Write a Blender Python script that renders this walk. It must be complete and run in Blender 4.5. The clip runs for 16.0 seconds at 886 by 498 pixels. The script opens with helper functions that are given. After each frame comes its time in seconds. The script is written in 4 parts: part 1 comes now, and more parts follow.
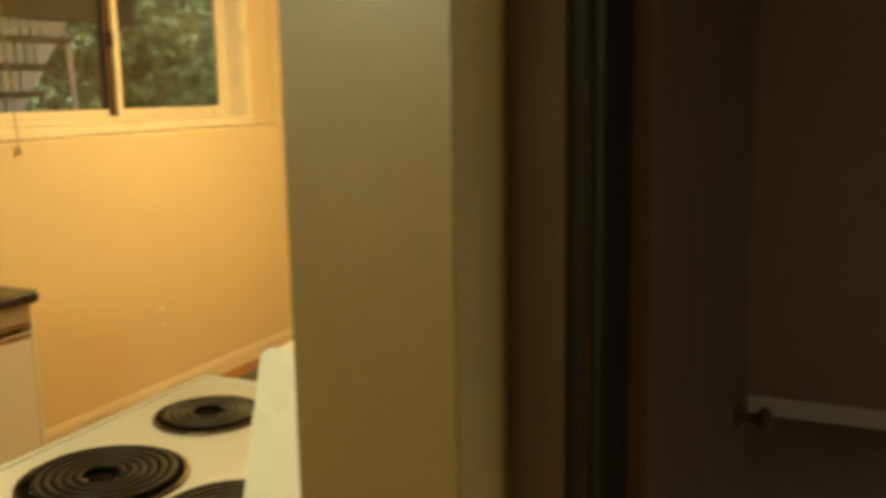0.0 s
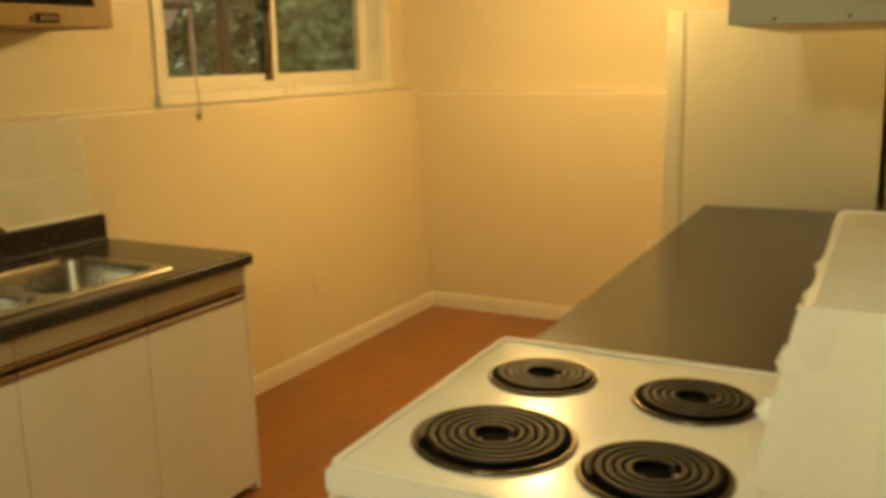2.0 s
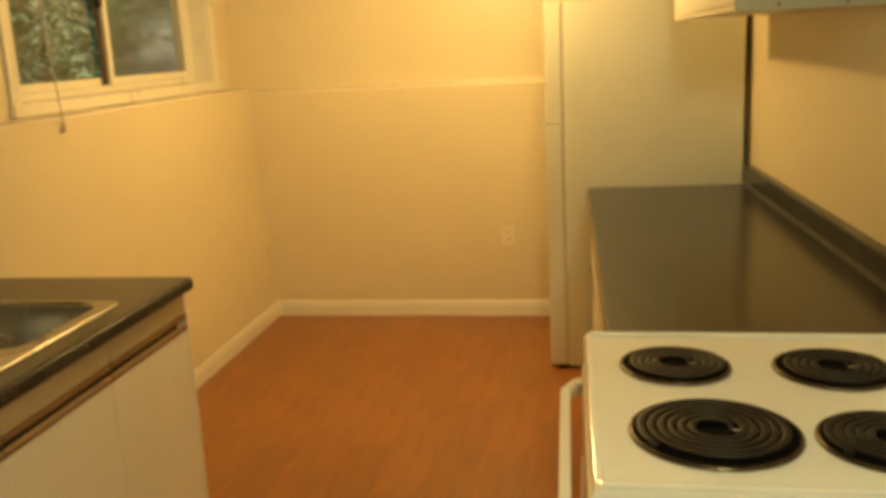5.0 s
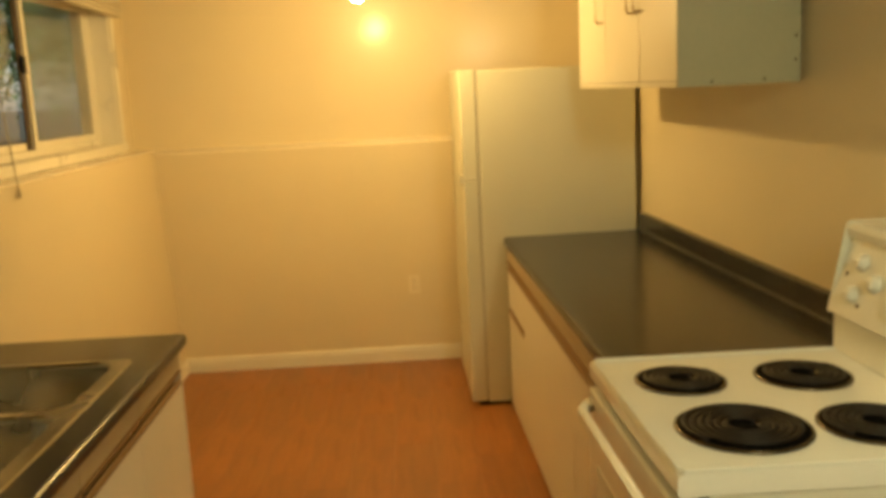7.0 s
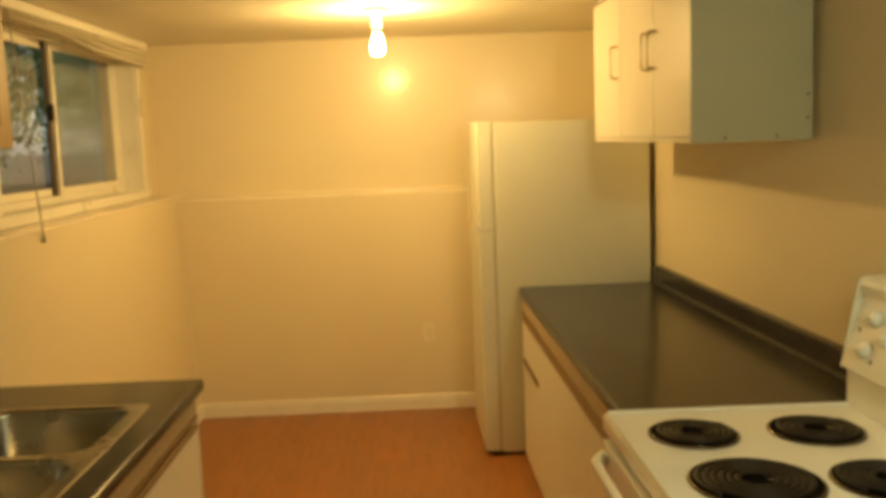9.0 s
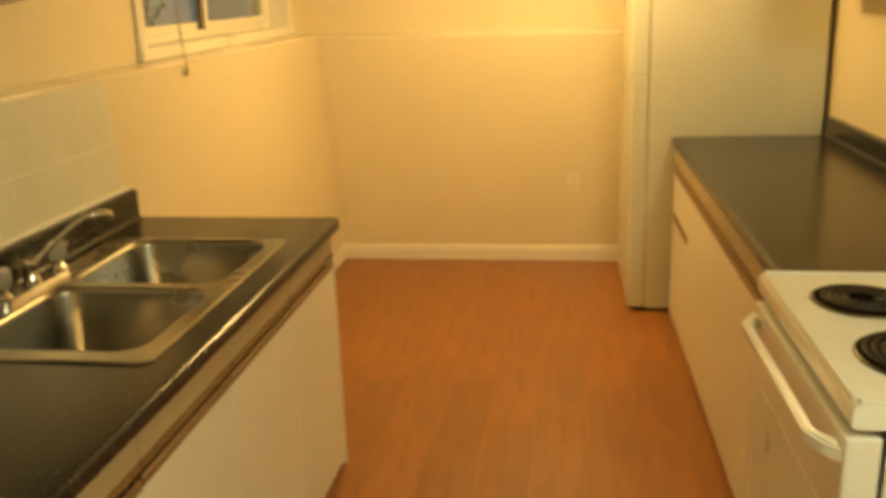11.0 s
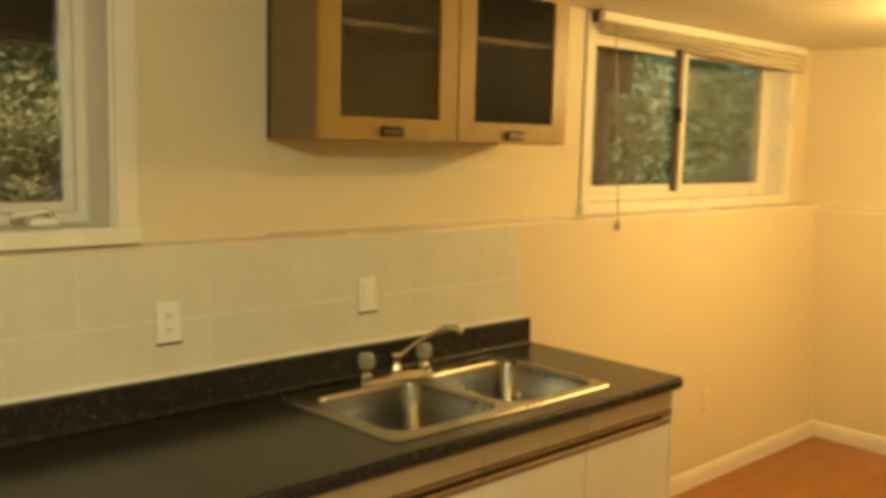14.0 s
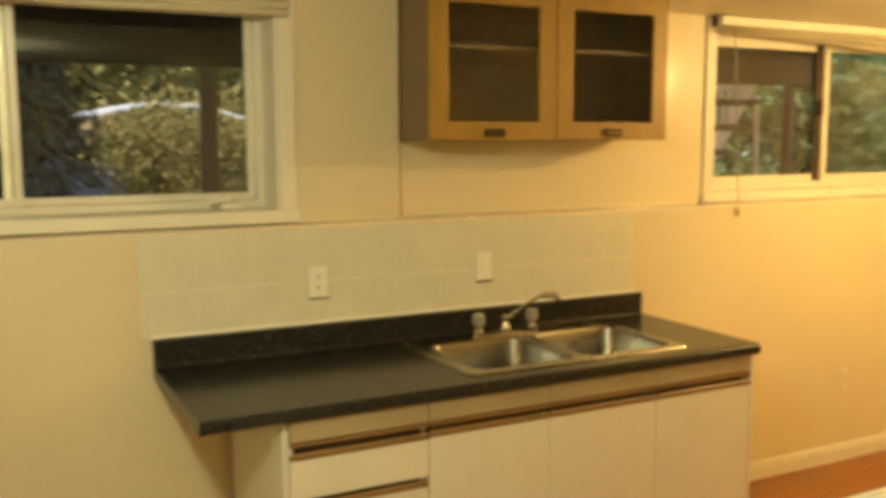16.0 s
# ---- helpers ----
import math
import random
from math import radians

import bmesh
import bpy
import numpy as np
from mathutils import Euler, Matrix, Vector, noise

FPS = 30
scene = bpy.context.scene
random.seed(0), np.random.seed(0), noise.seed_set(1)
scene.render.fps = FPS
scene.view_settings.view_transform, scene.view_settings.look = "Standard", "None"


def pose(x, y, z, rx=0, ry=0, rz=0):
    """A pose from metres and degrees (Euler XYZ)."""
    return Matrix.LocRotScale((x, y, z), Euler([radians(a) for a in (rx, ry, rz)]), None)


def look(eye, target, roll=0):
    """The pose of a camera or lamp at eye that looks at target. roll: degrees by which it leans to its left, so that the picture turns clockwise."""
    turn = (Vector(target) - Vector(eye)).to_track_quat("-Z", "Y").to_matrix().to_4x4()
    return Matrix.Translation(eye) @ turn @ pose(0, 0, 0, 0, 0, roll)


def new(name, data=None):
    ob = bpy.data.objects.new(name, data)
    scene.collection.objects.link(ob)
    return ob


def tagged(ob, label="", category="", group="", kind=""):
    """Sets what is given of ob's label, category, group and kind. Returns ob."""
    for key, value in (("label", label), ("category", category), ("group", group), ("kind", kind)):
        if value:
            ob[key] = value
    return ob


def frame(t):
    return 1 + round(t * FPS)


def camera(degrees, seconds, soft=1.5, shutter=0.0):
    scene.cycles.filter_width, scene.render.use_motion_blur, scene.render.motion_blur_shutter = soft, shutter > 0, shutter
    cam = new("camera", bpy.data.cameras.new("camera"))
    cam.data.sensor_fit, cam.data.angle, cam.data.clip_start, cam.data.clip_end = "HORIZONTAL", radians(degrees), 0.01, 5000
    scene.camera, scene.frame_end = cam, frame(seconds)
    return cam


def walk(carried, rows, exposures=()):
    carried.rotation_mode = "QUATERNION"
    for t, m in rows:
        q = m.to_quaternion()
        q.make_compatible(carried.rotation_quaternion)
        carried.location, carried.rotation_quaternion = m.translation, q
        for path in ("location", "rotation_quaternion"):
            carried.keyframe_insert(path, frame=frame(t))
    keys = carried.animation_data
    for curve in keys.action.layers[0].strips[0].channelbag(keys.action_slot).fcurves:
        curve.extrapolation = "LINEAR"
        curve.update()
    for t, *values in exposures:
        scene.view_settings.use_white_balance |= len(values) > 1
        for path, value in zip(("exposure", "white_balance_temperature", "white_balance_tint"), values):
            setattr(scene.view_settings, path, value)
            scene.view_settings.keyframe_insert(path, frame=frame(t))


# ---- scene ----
cam = camera(51.5, 16.0, soft=4.4, shutter=0.4)
PATH = [
    (0, (-0.165, -0.196, 1.581), (-1.015, 1.581, 1.239), -1.0),
    (0.5, (-0.312, -0.143, 1.567), (-1.288, 1.56, 1.182), 0.5),
    (1, (-0.419, -0.23, 1.577), (-1.328, 1.517, 1.226), 0.6),
    (1.5, (-0.555, -0.42, 1.594), (-1.361, 1.374, 1.229), -1.7),
    (2, (-0.731, -0.455, 1.573), (-1.65, 1.274, 1.165), -1.2),
    (2.5, (-0.93, -0.451, 1.557), (-1.828, 1.287, 1.142), -2.4),
    (3, (-1.083, -0.517, 1.579), (-1.773, 1.314, 1.166), -2.0),
    (3.2, (-1.144, -0.569, 1.588), (-1.716, 1.303, 1.178), -2.7),
    (5.3, (-1.627, -0.625, 1.596), (-1.843, 1.314, 1.157), -2.7),
    (5.5, (-1.677, -0.669, 1.609), (-1.769, 1.284, 1.184), -2.9),
    (6, (-1.882, -0.816, 1.649), (-1.799, 1.137, 1.226), -3.2),
    (6.5, (-2.006, -0.908, 1.662), (-1.939, 1.049, 1.255), -3.9),
    (7, (-2.056, -0.948, 1.674), (-1.996, 1.021, 1.327), -2.8),
    (7.5, (-2.05, -0.965, 1.682), (-1.938, 1.015, 1.429), -1.6),
    (8, (-2.056, -0.999, 1.687), (-1.903, 0.99, 1.539), -1.4),
    (8.2, (-2.065, -1.004, 1.696), (-1.939, 0.985, 1.538), -1.6),
    (10.3, (-2.056, -0.901, 1.651), (-2.137, 1.037, 1.163), -1.7),
    (10.5, (-2.061, -0.882, 1.643), (-2.183, 1.043, 1.114), -1.7),
    (11, (-2.052, -0.834, 1.634), (-2.34, 1.067, 1.085), -1.9),
    (11.5, (-1.983, -0.761, 1.635), (-2.48, 1.115, 1.152), -1.4),
    (12, (-1.833, -0.689, 1.657), (-2.606, 1.092, 1.176), 1.2),
    (12.5, (-1.669, -0.734, 1.683), (-2.716, 0.929, 1.313), -0.9),
    (13, (-1.492, -0.787, 1.692), (-2.666, 0.792, 1.334), -0.8),
    (13.5, (-1.321, -0.815, 1.72), (-2.562, 0.731, 1.456), -0.9),
    (14, (-1.126, -0.714, 1.703), (-2.575, 0.645, 1.471), 1.4),
    (14.5, (-0.933, -0.642, 1.731), (-2.503, 0.572, 1.487), 0.0),
    (15, (-0.686, -0.661, 1.691), (-2.284, 0.514, 1.435), -1.1),
    (15.5, (-0.466, -0.704, 1.729), (-2.096, 0.425, 1.466), -0.5),
    (16, (-0.264, -0.665, 1.705), (-2.031, 0.243, 1.468), -0.2),
]
walk(cam, [(t, look(eye, target, roll)) for t, eye, target, roll in PATH],
     [(0.0, -0.15), (1.5, -0.38), (2.5, -0.56), (5.5, -0.3), (7.0, -0.42), (8.0, -0.70), (9.4, -0.4), (10.5, -0.28), (11.0, -0.08), (12.0, -0.2), (14.5, 0.04), (16.0, 0.14)])

# ---- light ----
world = bpy.data.worlds.new("sky")
scene.world = world
world.use_nodes = True
wn = world.node_tree
sky = wn.nodes.new("ShaderNodeTexSky")
sky.sky_type, sky.sun_disc = "NISHITA", False
sky.sun_elevation, sky.sun_rotation = radians(50), radians(117)
wn.links.new(sky.outputs[0], wn.nodes["Background"].inputs[0])
wn.nodes["Background"].inputs[1].default_value = 0.15


def lamp(name, kind, energy, colour, m, size=0.1):
    data = bpy.data.lights.new(name, kind)
    data.energy, data.color = energy, colour
    if kind == "SUN":
        data.angle = size
    elif kind == "POINT":
        data.shadow_soft_size = size
    else:
        data.shape, data.size = "DISK", size
    ob = new(name, data)
    ob.matrix_world = m
    return ob


lamp("daylight_sun", "SUN", 5.0, (1.0, 0.95, 0.88), look((7, -3.5, 11), (-1, 0.5, 0)), radians(30))
BULB = (-2.26, 3.42, 2.113)
lamp("bulb_light", "POINT", 55, (1.0, 0.655, 0.205), pose(*BULB), 0.04)
NEAR_BULB = (-1.20, -0.69, 2.12)
lamp("near_bulb_light", "POINT", 70, (1.0, 0.975, 0.595), pose(*NEAR_BULB), 0.09)

# ---- materials ----


def material(name, colour, rough=0.5, metal=0.0, vary=0.08, scale=6.0, fine=90.0, bump=0.05, coat=0.0, second=None, amount=0.0, stretch=(1, 1, 1), per_object=0.0, ior=1.5):
    """A procedural surface: a base colour with coarse and fine variation, a second colour in patches, relief and gloss changes."""
    m = bpy.data.materials.new(name)
    m.use_nodes = True
    t = m.node_tree
    b = t.nodes["Principled BSDF"]
    co = t.nodes.new("ShaderNodeTexCoord")
    mp = t.nodes.new("ShaderNodeMapping")
    mp.inputs["Scale"].default_value = stretch
    t.links.new(co.outputs["Object"], mp.inputs[0])

    def tex(s, detail):
        n = t.nodes.new("ShaderNodeTexNoise")
        n.inputs["Scale"].default_value, n.inputs["Detail"].default_value = s, detail
        t.links.new(mp.outputs[0], n.inputs["Vector"])
        return n.outputs["Fac"]

    def mix(a, c, fac, mode="MIX"):
        n = t.nodes.new("ShaderNodeMix")
        n.data_type, n.blend_type = "RGBA", mode
        for socket, v in ((n.inputs["A"], a), (n.inputs["B"], c), (n.inputs["Factor"], fac)):
            if hasattr(v, "links"):
                t.links.new(v, socket)
            else:
                socket.default_value = v
        return n.outputs["Result"]

    def remap(v, a0, a1, b0, b1):
        n = t.nodes.new("ShaderNodeMapRange")
        t.links.new(v, n.inputs[0])
        for i, x in enumerate((a0, a1, b0, b1)):
            n.inputs[i + 1].default_value = x
        return n.outputs[0]

    coarse, grain = tex(scale, 4), tex(fine, 3)
    base = (*colour, 1)
    dark = tuple(c * (1 - 2 * vary) for c in colour) + (1,)
    out = mix(dark, base, remap(coarse, 0.3, 0.6, 0, 1))
    out = mix(out, mix(dark, base, remap(grain, 0.35, 0.65, 0, 1)), 0.4)
    if second:
        out = mix(out, (*second, 1), remap(tex(scale * 2.3, 6), 0.62 - amount * 0.3, 0.70 - amount * 0.2, 0, 1))
    if per_object:
        info = t.nodes.new("ShaderNodeObjectInfo")
        v = remap(info.outputs["Random"], 0, 1, 1 - per_object, 1 + per_object)
        hsv = t.nodes.new("ShaderNodeHueSaturation")
        t.links.new(v, hsv.inputs["Value"])
        t.links.new(out, hsv.inputs["Color"])
        out = hsv.outputs[0]
    t.links.new(out, b.inputs["Base Color"])
    t.links.new(remap(coarse, 0.3, 0.7, max(rough - 0.07, 0.03), min(rough + 0.07, 1)), b.inputs["Roughness"])
    b.inputs["Metallic"].default_value = metal
    b.inputs["IOR"].default_value = ior
    b.inputs["Coat Weight"].default_value = coat
    b.inputs["Coat Roughness"].default_value = 0.17
    if bump:
        n = t.nodes.new("ShaderNodeBump")
        n.inputs["Strength"].default_value, n.inputs["Distance"].default_value = bump, 0.004
        t.links.new(grain, n.inputs["Height"])
        t.links.new(n.outputs[0], b.inputs["Normal"])
    return m


def speckled(name, colour, spots, rough):
    """Laminate with a stone pattern: dark ground with small paler flecks."""
    m = material(name, colour, rough, vary=0.05, scale=14, fine=220, bump=0)
    t = m.node_tree
    b = t.nodes["Principled BSDF"]
    old = b.inputs["Base Color"].links[0].from_socket
    co = t.nodes.new("ShaderNodeTexCoord")
    for s, lo, hi, c in ((38, 0.56, 0.66, tuple(x * 0.55 for x in spots)), (75, 0.54, 0.68, spots), (170, 0.56, 0.70, tuple(x * 0.8 for x in spots)), (62, 0.655, 0.70, tuple(x * 1.9 for x in spots))):
        n = t.nodes.new("ShaderNodeTexNoise")
        n.inputs["Scale"].default_value, n.inputs["Detail"].default_value = s, 2
        r = t.nodes.new("ShaderNodeMapRange")
        r.inputs[1].default_value, r.inputs[2].default_value, r.inputs[4].default_value = lo, hi, 0.8
        x = t.nodes.new("ShaderNodeMix")
        x.data_type = "RGBA"
        x.inputs["B"].default_value = (*c, 1)
        t.links.new(co.outputs["Object"], n.inputs["Vector"])
        t.links.new(n.outputs["Fac"], r.inputs[0])
        t.links.new(r.outputs[0], x.inputs["Factor"])
        t.links.new(old, x.inputs["A"])
        old = x.outputs["Result"]
    t.links.new(old, b.inputs["Base Color"])
    t.links.remove(b.inputs["Roughness"].links[0])
    b.inputs["Roughness"].default_value = rough
    b.inputs["IOR"].default_value = 1.38
    return m


def glass(name, tint=(1, 1, 1), rough=0.0, ior=1.45):
    m = bpy.data.materials.new(name)
    m.use_nodes = True
    b = m.node_tree.nodes["Principled BSDF"]
    b.inputs["Base Color"].default_value = (*tint, 1)
    b.inputs["Transmission Weight"].default_value = 1
    b.inputs["Roughness"].default_value = rough
    b.inputs["IOR"].default_value = ior
    return m


def glowing(name, colour, strength):
    m = bpy.data.materials.new(name)
    m.use_nodes = True
    b = m.node_tree.nodes["Principled BSDF"]
    b.inputs["Emission Color"].default_value = (*colour, 1)
    b.inputs["Emission Strength"].default_value = strength
    return m


WALL = material("wall_paint", (0.76, 0.655, 0.445), 0.38, vary=0.025, scale=1.6, fine=70, bump=0.04, ior=1.45, coat=0.25)
LEDGEM = material("ledge_paint", (0.80, 0.71, 0.53), 0.22, vary=0.05, scale=3, fine=40, bump=0.05, coat=0.3)
CEIL = material("ceiling_paint", (0.74, 0.68, 0.54), 0.42, vary=0.03, scale=2, fine=160, bump=0.12)
TRIM = material("white_trim_paint", (0.85, 0.80, 0.67), 0.33, vary=0.04, scale=5, bump=0.04)
FLOORM = material("laminate_planks", (0.37, 0.140, 0.034), 0.33, vary=0.22, scale=1.8, fine=5, bump=0.02, second=(0.27, 0.103, 0.027), amount=0.35, stretch=(3.4, 0.5, 1), per_object=0.07)
GAP = material("plank_gap", (0.24, 0.10, 0.035), 0.7)
CARPET = material("brown_carpet", (0.34, 0.27, 0.19), 0.95, vary=0.15, scale=8, fine=300, bump=0.6)
MELA = material("white_melamine", (0.82, 0.77, 0.64), 0.38, vary=0.03, scale=3, bump=0.02)
RAILM = material("beige_rail", (0.45, 0.355, 0.21), 0.42, vary=0.08, scale=4, fine=40, stretch=(8, 1, 8))
OAK = material("oak_strip", (0.29, 0.16, 0.058), 0.45, vary=0.2, scale=6, fine=50, stretch=(8, 1, 8))
BIRCH = material("birch_wood", (0.40, 0.235, 0.042), 0.42, vary=0.14, scale=3, fine=40, stretch=(6, 6, 0.8), second=(0.33, 0.18, 0.03), amount=0.2)
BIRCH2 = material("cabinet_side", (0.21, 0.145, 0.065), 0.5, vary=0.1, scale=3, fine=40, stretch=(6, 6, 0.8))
# shade as a colour, for sheets and strips set in recesses and gaps
DARK = material("recess_shade", (0.07, 0.045, 0.025), 0.7)
STONE = speckled("black_stone_laminate", (0.020, 0.018, 0.016), (0.046, 0.042, 0.036), 0.22)
ENAMEL = material("white_enamel", (0.93, 0.93, 0.85), 0.2, vary=0.03, scale=4, bump=0.01, coat=0.3)
ENAMEL2 = material("cream_enamel", (0.80, 0.79, 0.68), 0.33, vary=0.04, scale=5, bump=0.03)
FRIDGEM = material("fridge_enamel", (0.72, 0.70, 0.56), 0.36, vary=0.03, scale=2, fine=260, bump=0.15)
UCSIDE = material("shaded_side_panel", (0.44, 0.42, 0.28), 0.45, vary=0.05, scale=3)
STEEL = material("brushed_steel", (0.33, 0.31, 0.265), 0.24, metal=1.0, vary=0.06, scale=5, fine=140, bump=0)
CHROME = material("chrome", (0.72, 0.70, 0.66), 0.1, metal=1.0, vary=0.04)
IRON = material("coil_metal", (0.007, 0.006, 0.0055), 0.5, vary=0.3, ior=1.42)
PAN = material("black_drip_pan", (0.006, 0.005, 0.004), 0.85, vary=0.2, ior=1.15)
RINGM = material("stained_chrome_ring", (0.16, 0.125, 0.085), 0.22, metal=1.0, vary=0.3, scale=12)
BLACK = material("black_plastic", (0.02, 0.02, 0.02), 0.35)
BRASS = material("brass_wire", (0.50, 0.37, 0.18), 0.35, metal=0.8)
SEAL = material("door_gasket", (0.58, 0.55, 0.44), 0.6)
BRONZE = material("bronze_pull", (0.10, 0.07, 0.045), 0.4, metal=0.7)
TILE = material("pale_ceramic_tile", (0.73, 0.70, 0.57), 0.38, vary=0.05, scale=5, fine=45, bump=0.02, per_object=0.015)
GROUT = material("grout", (0.86, 0.83, 0.72), 0.6)
PLASTIC = material("ivory_plastic", (0.90, 0.87, 0.77), 0.35, vary=0.02)
SHADEM = material("shade_fabric", (0.74, 0.68, 0.52), 0.8, vary=0.06, fine=300, bump=0.2)
CORDM = material("pull_cord", (0.45, 0.40, 0.28), 0.8)
ACRYL = material("clear_acrylic", (0.38, 0.36, 0.29), 0.14, vary=0.1, scale=60, coat=0.6)
PANE = glass("window_glass")
PANE2 = glass("screened_glass", (0.88, 0.84, 0.72), 0.05)
PLATEM = material("painted_plate", (0.82, 0.73, 0.54), 0.35, vary=0.03)
INSIDE = material("cabinet_inside", (0.50, 0.42, 0.29), 0.6, vary=0.06, scale=3)
CABGLASS = glass("cabinet_glass", (0.66, 0.63, 0.56), 0.4, 1.08)
# near-black colour that stands for the unlit side of the doorway
JAMBM = material("jamb_shade", (0.007, 0.005, 0.004), 0.75, ior=1.3, vary=0.2, stretch=(5, 5, 1))
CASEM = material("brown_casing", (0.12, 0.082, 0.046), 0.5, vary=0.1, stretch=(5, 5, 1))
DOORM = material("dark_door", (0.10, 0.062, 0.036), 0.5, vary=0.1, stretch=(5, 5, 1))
# darkened stand-in for the cream wall colour, shade included
ENDM = material("wall_end_shaded", (0.150, 0.099, 0.033), 0.45, vary=0.05, scale=3, bump=0.06)
HALLM = material("hall_paint", (0.44, 0.32, 0.20), 0.6, vary=0.04)
GLOW = glowing("bulb_glass", (1.0, 0.66, 0.28), 150)
OPAL = glowing("opal_glass", (1.0, 0.96, 0.62), 2.5)
POST = material("porch_wood", (0.12, 0.085, 0.06), 0.8, vary=0.2, stretch=(5, 5, 0.7))
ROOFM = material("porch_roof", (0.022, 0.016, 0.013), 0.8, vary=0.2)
GROUND = material("damp_ground", (0.10, 0.09, 0.05), 0.95, vary=0.25, scale=2, fine=30, bump=0.6, second=(0.06, 0.09, 0.03), amount=0.3)
LEAF1 = material("yellow_green_leaf", (0.29, 0.25, 0.075), 0.92, vary=0.3, scale=2.5, second=(0.28, 0.21, 0.09), amount=0.25, ior=1.2)
LEAF2 = material("green_leaf", (0.20, 0.30, 0.12), 0.92, vary=0.3, scale=2.5, second=(0.32, 0.44, 0.29), amount=0.25, ior=1.2)
LEAF3 = material("dark_conifer", (0.012, 0.02, 0.014), 0.92, vary=0.3, scale=3, ior=1.2)
BARK = material("bark", (0.06, 0.045, 0.03), 0.9, vary=0.3, fine=30, bump=0.6)
WHITEW = material("white_stair_paint", (0.72, 0.72, 0.70), 0.6, vary=0.08)
CARPAINT = material("blue_grey_car_paint", (0.09, 0.11, 0.16), 0.25, metal=0.3, coat=0.6)
CARGLASS = material("dark_car_glass", (0.02, 0.025, 0.04), 0.08, coat=0.5)
TYRE = material("rubber", (0.02, 0.02, 0.02), 0.8)

# ---- shape helpers ----


def part(name, bm, mat, parent=None, label="", smooth=False):
    me = bpy.data.meshes.new(name)
    bm.normal_update()
    bm.to_mesh(me)
    bm.free()
    me.materials.append(mat)
    if smooth:
        for p in me.polygons:
            p.use_smooth = True
    ob = new(name, me)
    ob.parent = parent
    if label:
        ob["label"] = label
    return ob


def thing(name, m, label, category, group="", kind=""):
    ob = new(name)
    ob.empty_display_size = 0.05
    ob.matrix_world = m
    return tagged(ob, label, category, group, kind)


def setting(name, bm, mat, label="", smooth=False):
    return tagged(part(name, bm, mat, None, label, smooth), kind="structure")


def add_box(bm, x0, x1, y0, y1, z0, z1, bevel=0.0, seg=2):
    vs = [bm.verts.new((x, y, z)) for x in (x0, x1) for y in (y0, y1) for z in (z0, z1)]
    fs = [bm.faces.new([vs[i] for i in q]) for q in ((0, 1, 3, 2), (4, 6, 7, 5), (0, 4, 5, 1), (2, 3, 7, 6), (0, 2, 6, 4), (1, 5, 7, 3))]
    if bevel:
        es = {e for f in fs for e in f.edges}
        bmesh.ops.bevel(bm, geom=list(es), offset=bevel, segments=seg, affect="EDGES", profile=0.6)
    return bm


def box(x0, x1, y0, y1, z0, z1, bevel=0.0, seg=2):
    return add_box(bmesh.new(), x0, x1, y0, y1, z0, z1, bevel, seg)


def boxes(*rows):
    bm = bmesh.new()
    for r in rows:
        add_box(bm, *r)
    return bm


def prism(profile, axis, a, b):
    """A closed profile drawn along an axis from a to b. The profile is in the two other axes, in order."""
    bm = bmesh.new()

    def at(p, q):
        return {"x": (q, p[0], p[1]), "y": (p[0], q, p[1]), "z": (p[0], p[1], q)}[axis]

    r0, r1 = [bm.verts.new(at(p, a)) for p in profile], [bm.verts.new(at(p, b)) for p in profile]
    n = len(profile)
    for i in range(n):
        bm.faces.new((r0[i], r0[(i + 1) % n], r1[(i + 1) % n], r1[i]))
    bm.faces.new(r0), bm.faces.new(r1)
    bmesh.ops.recalc_face_normals(bm, faces=bm.faces)
    return bm


def ring(x0, x1, y0, y1, z0, z1, wy, wz, bevel=0.0):
    """A rectangular frame facing x, in one piece, with borders wy and wz wide."""
    bm = bmesh.new()
    rows = []
    for x in (x0, x1):
        for a, b, c, d in ((y0, y1, z0, z1), (y0 + wy, y1 - wy, z0 + wz, z1 - wz)):
            rows.append([bm.verts.new((x, y, z)) for y, z in ((a, c), (b, c), (b, d), (a, d))])
    o0, i0, o1, i1 = rows
    for k in range(4):
        n_ = (k + 1) % 4
        for q in ((o0[k], o0[n_], i0[n_], i0[k]), (o1[k], o1[n_], i1[n_], i1[k]), (o0[k], o0[n_], o1[n_], o1[k]), (i0[k], i0[n_], i1[n_], i1[k])):
            bm.faces.new(q)
    bmesh.ops.recalc_face_normals(bm, faces=bm.faces)
    if bevel:
        sharp = [e for e in bm.edges if len(e.link_faces) == 2 and e.link_faces[0].normal.dot(e.link_faces[1].normal) < 0.5]
        bmesh.ops.bevel(bm, geom=sharp, offset=bevel, segments=2, affect="EDGES", profile=0.6)
    return bm


def lathe(profile, seg=24, bm=None, m=None):
    """A turned shape from (radius, height) pairs, round z."""
    bm = bm or bmesh.new()
    m = m or Matrix()
    rings = []
    for r, z in profile:
        rings.append([bm.verts.new(m @ Vector((r * math.cos(2 * math.pi * i / seg), r * math.sin(2 * math.pi * i / seg), z))) for i in range(seg)])
    for a, b in zip(rings, rings[1:]):
        for i in range(seg):
            bm.faces.new((a[i], a[(i + 1) % seg], b[(i + 1) % seg], b[i]))
    if profile[0][0] > 1e-4:
        bm.faces.new(rings[0][::-1])
    if profile[-1][0] > 1e-4:
        bm.faces.new(rings[-1])
    return bm


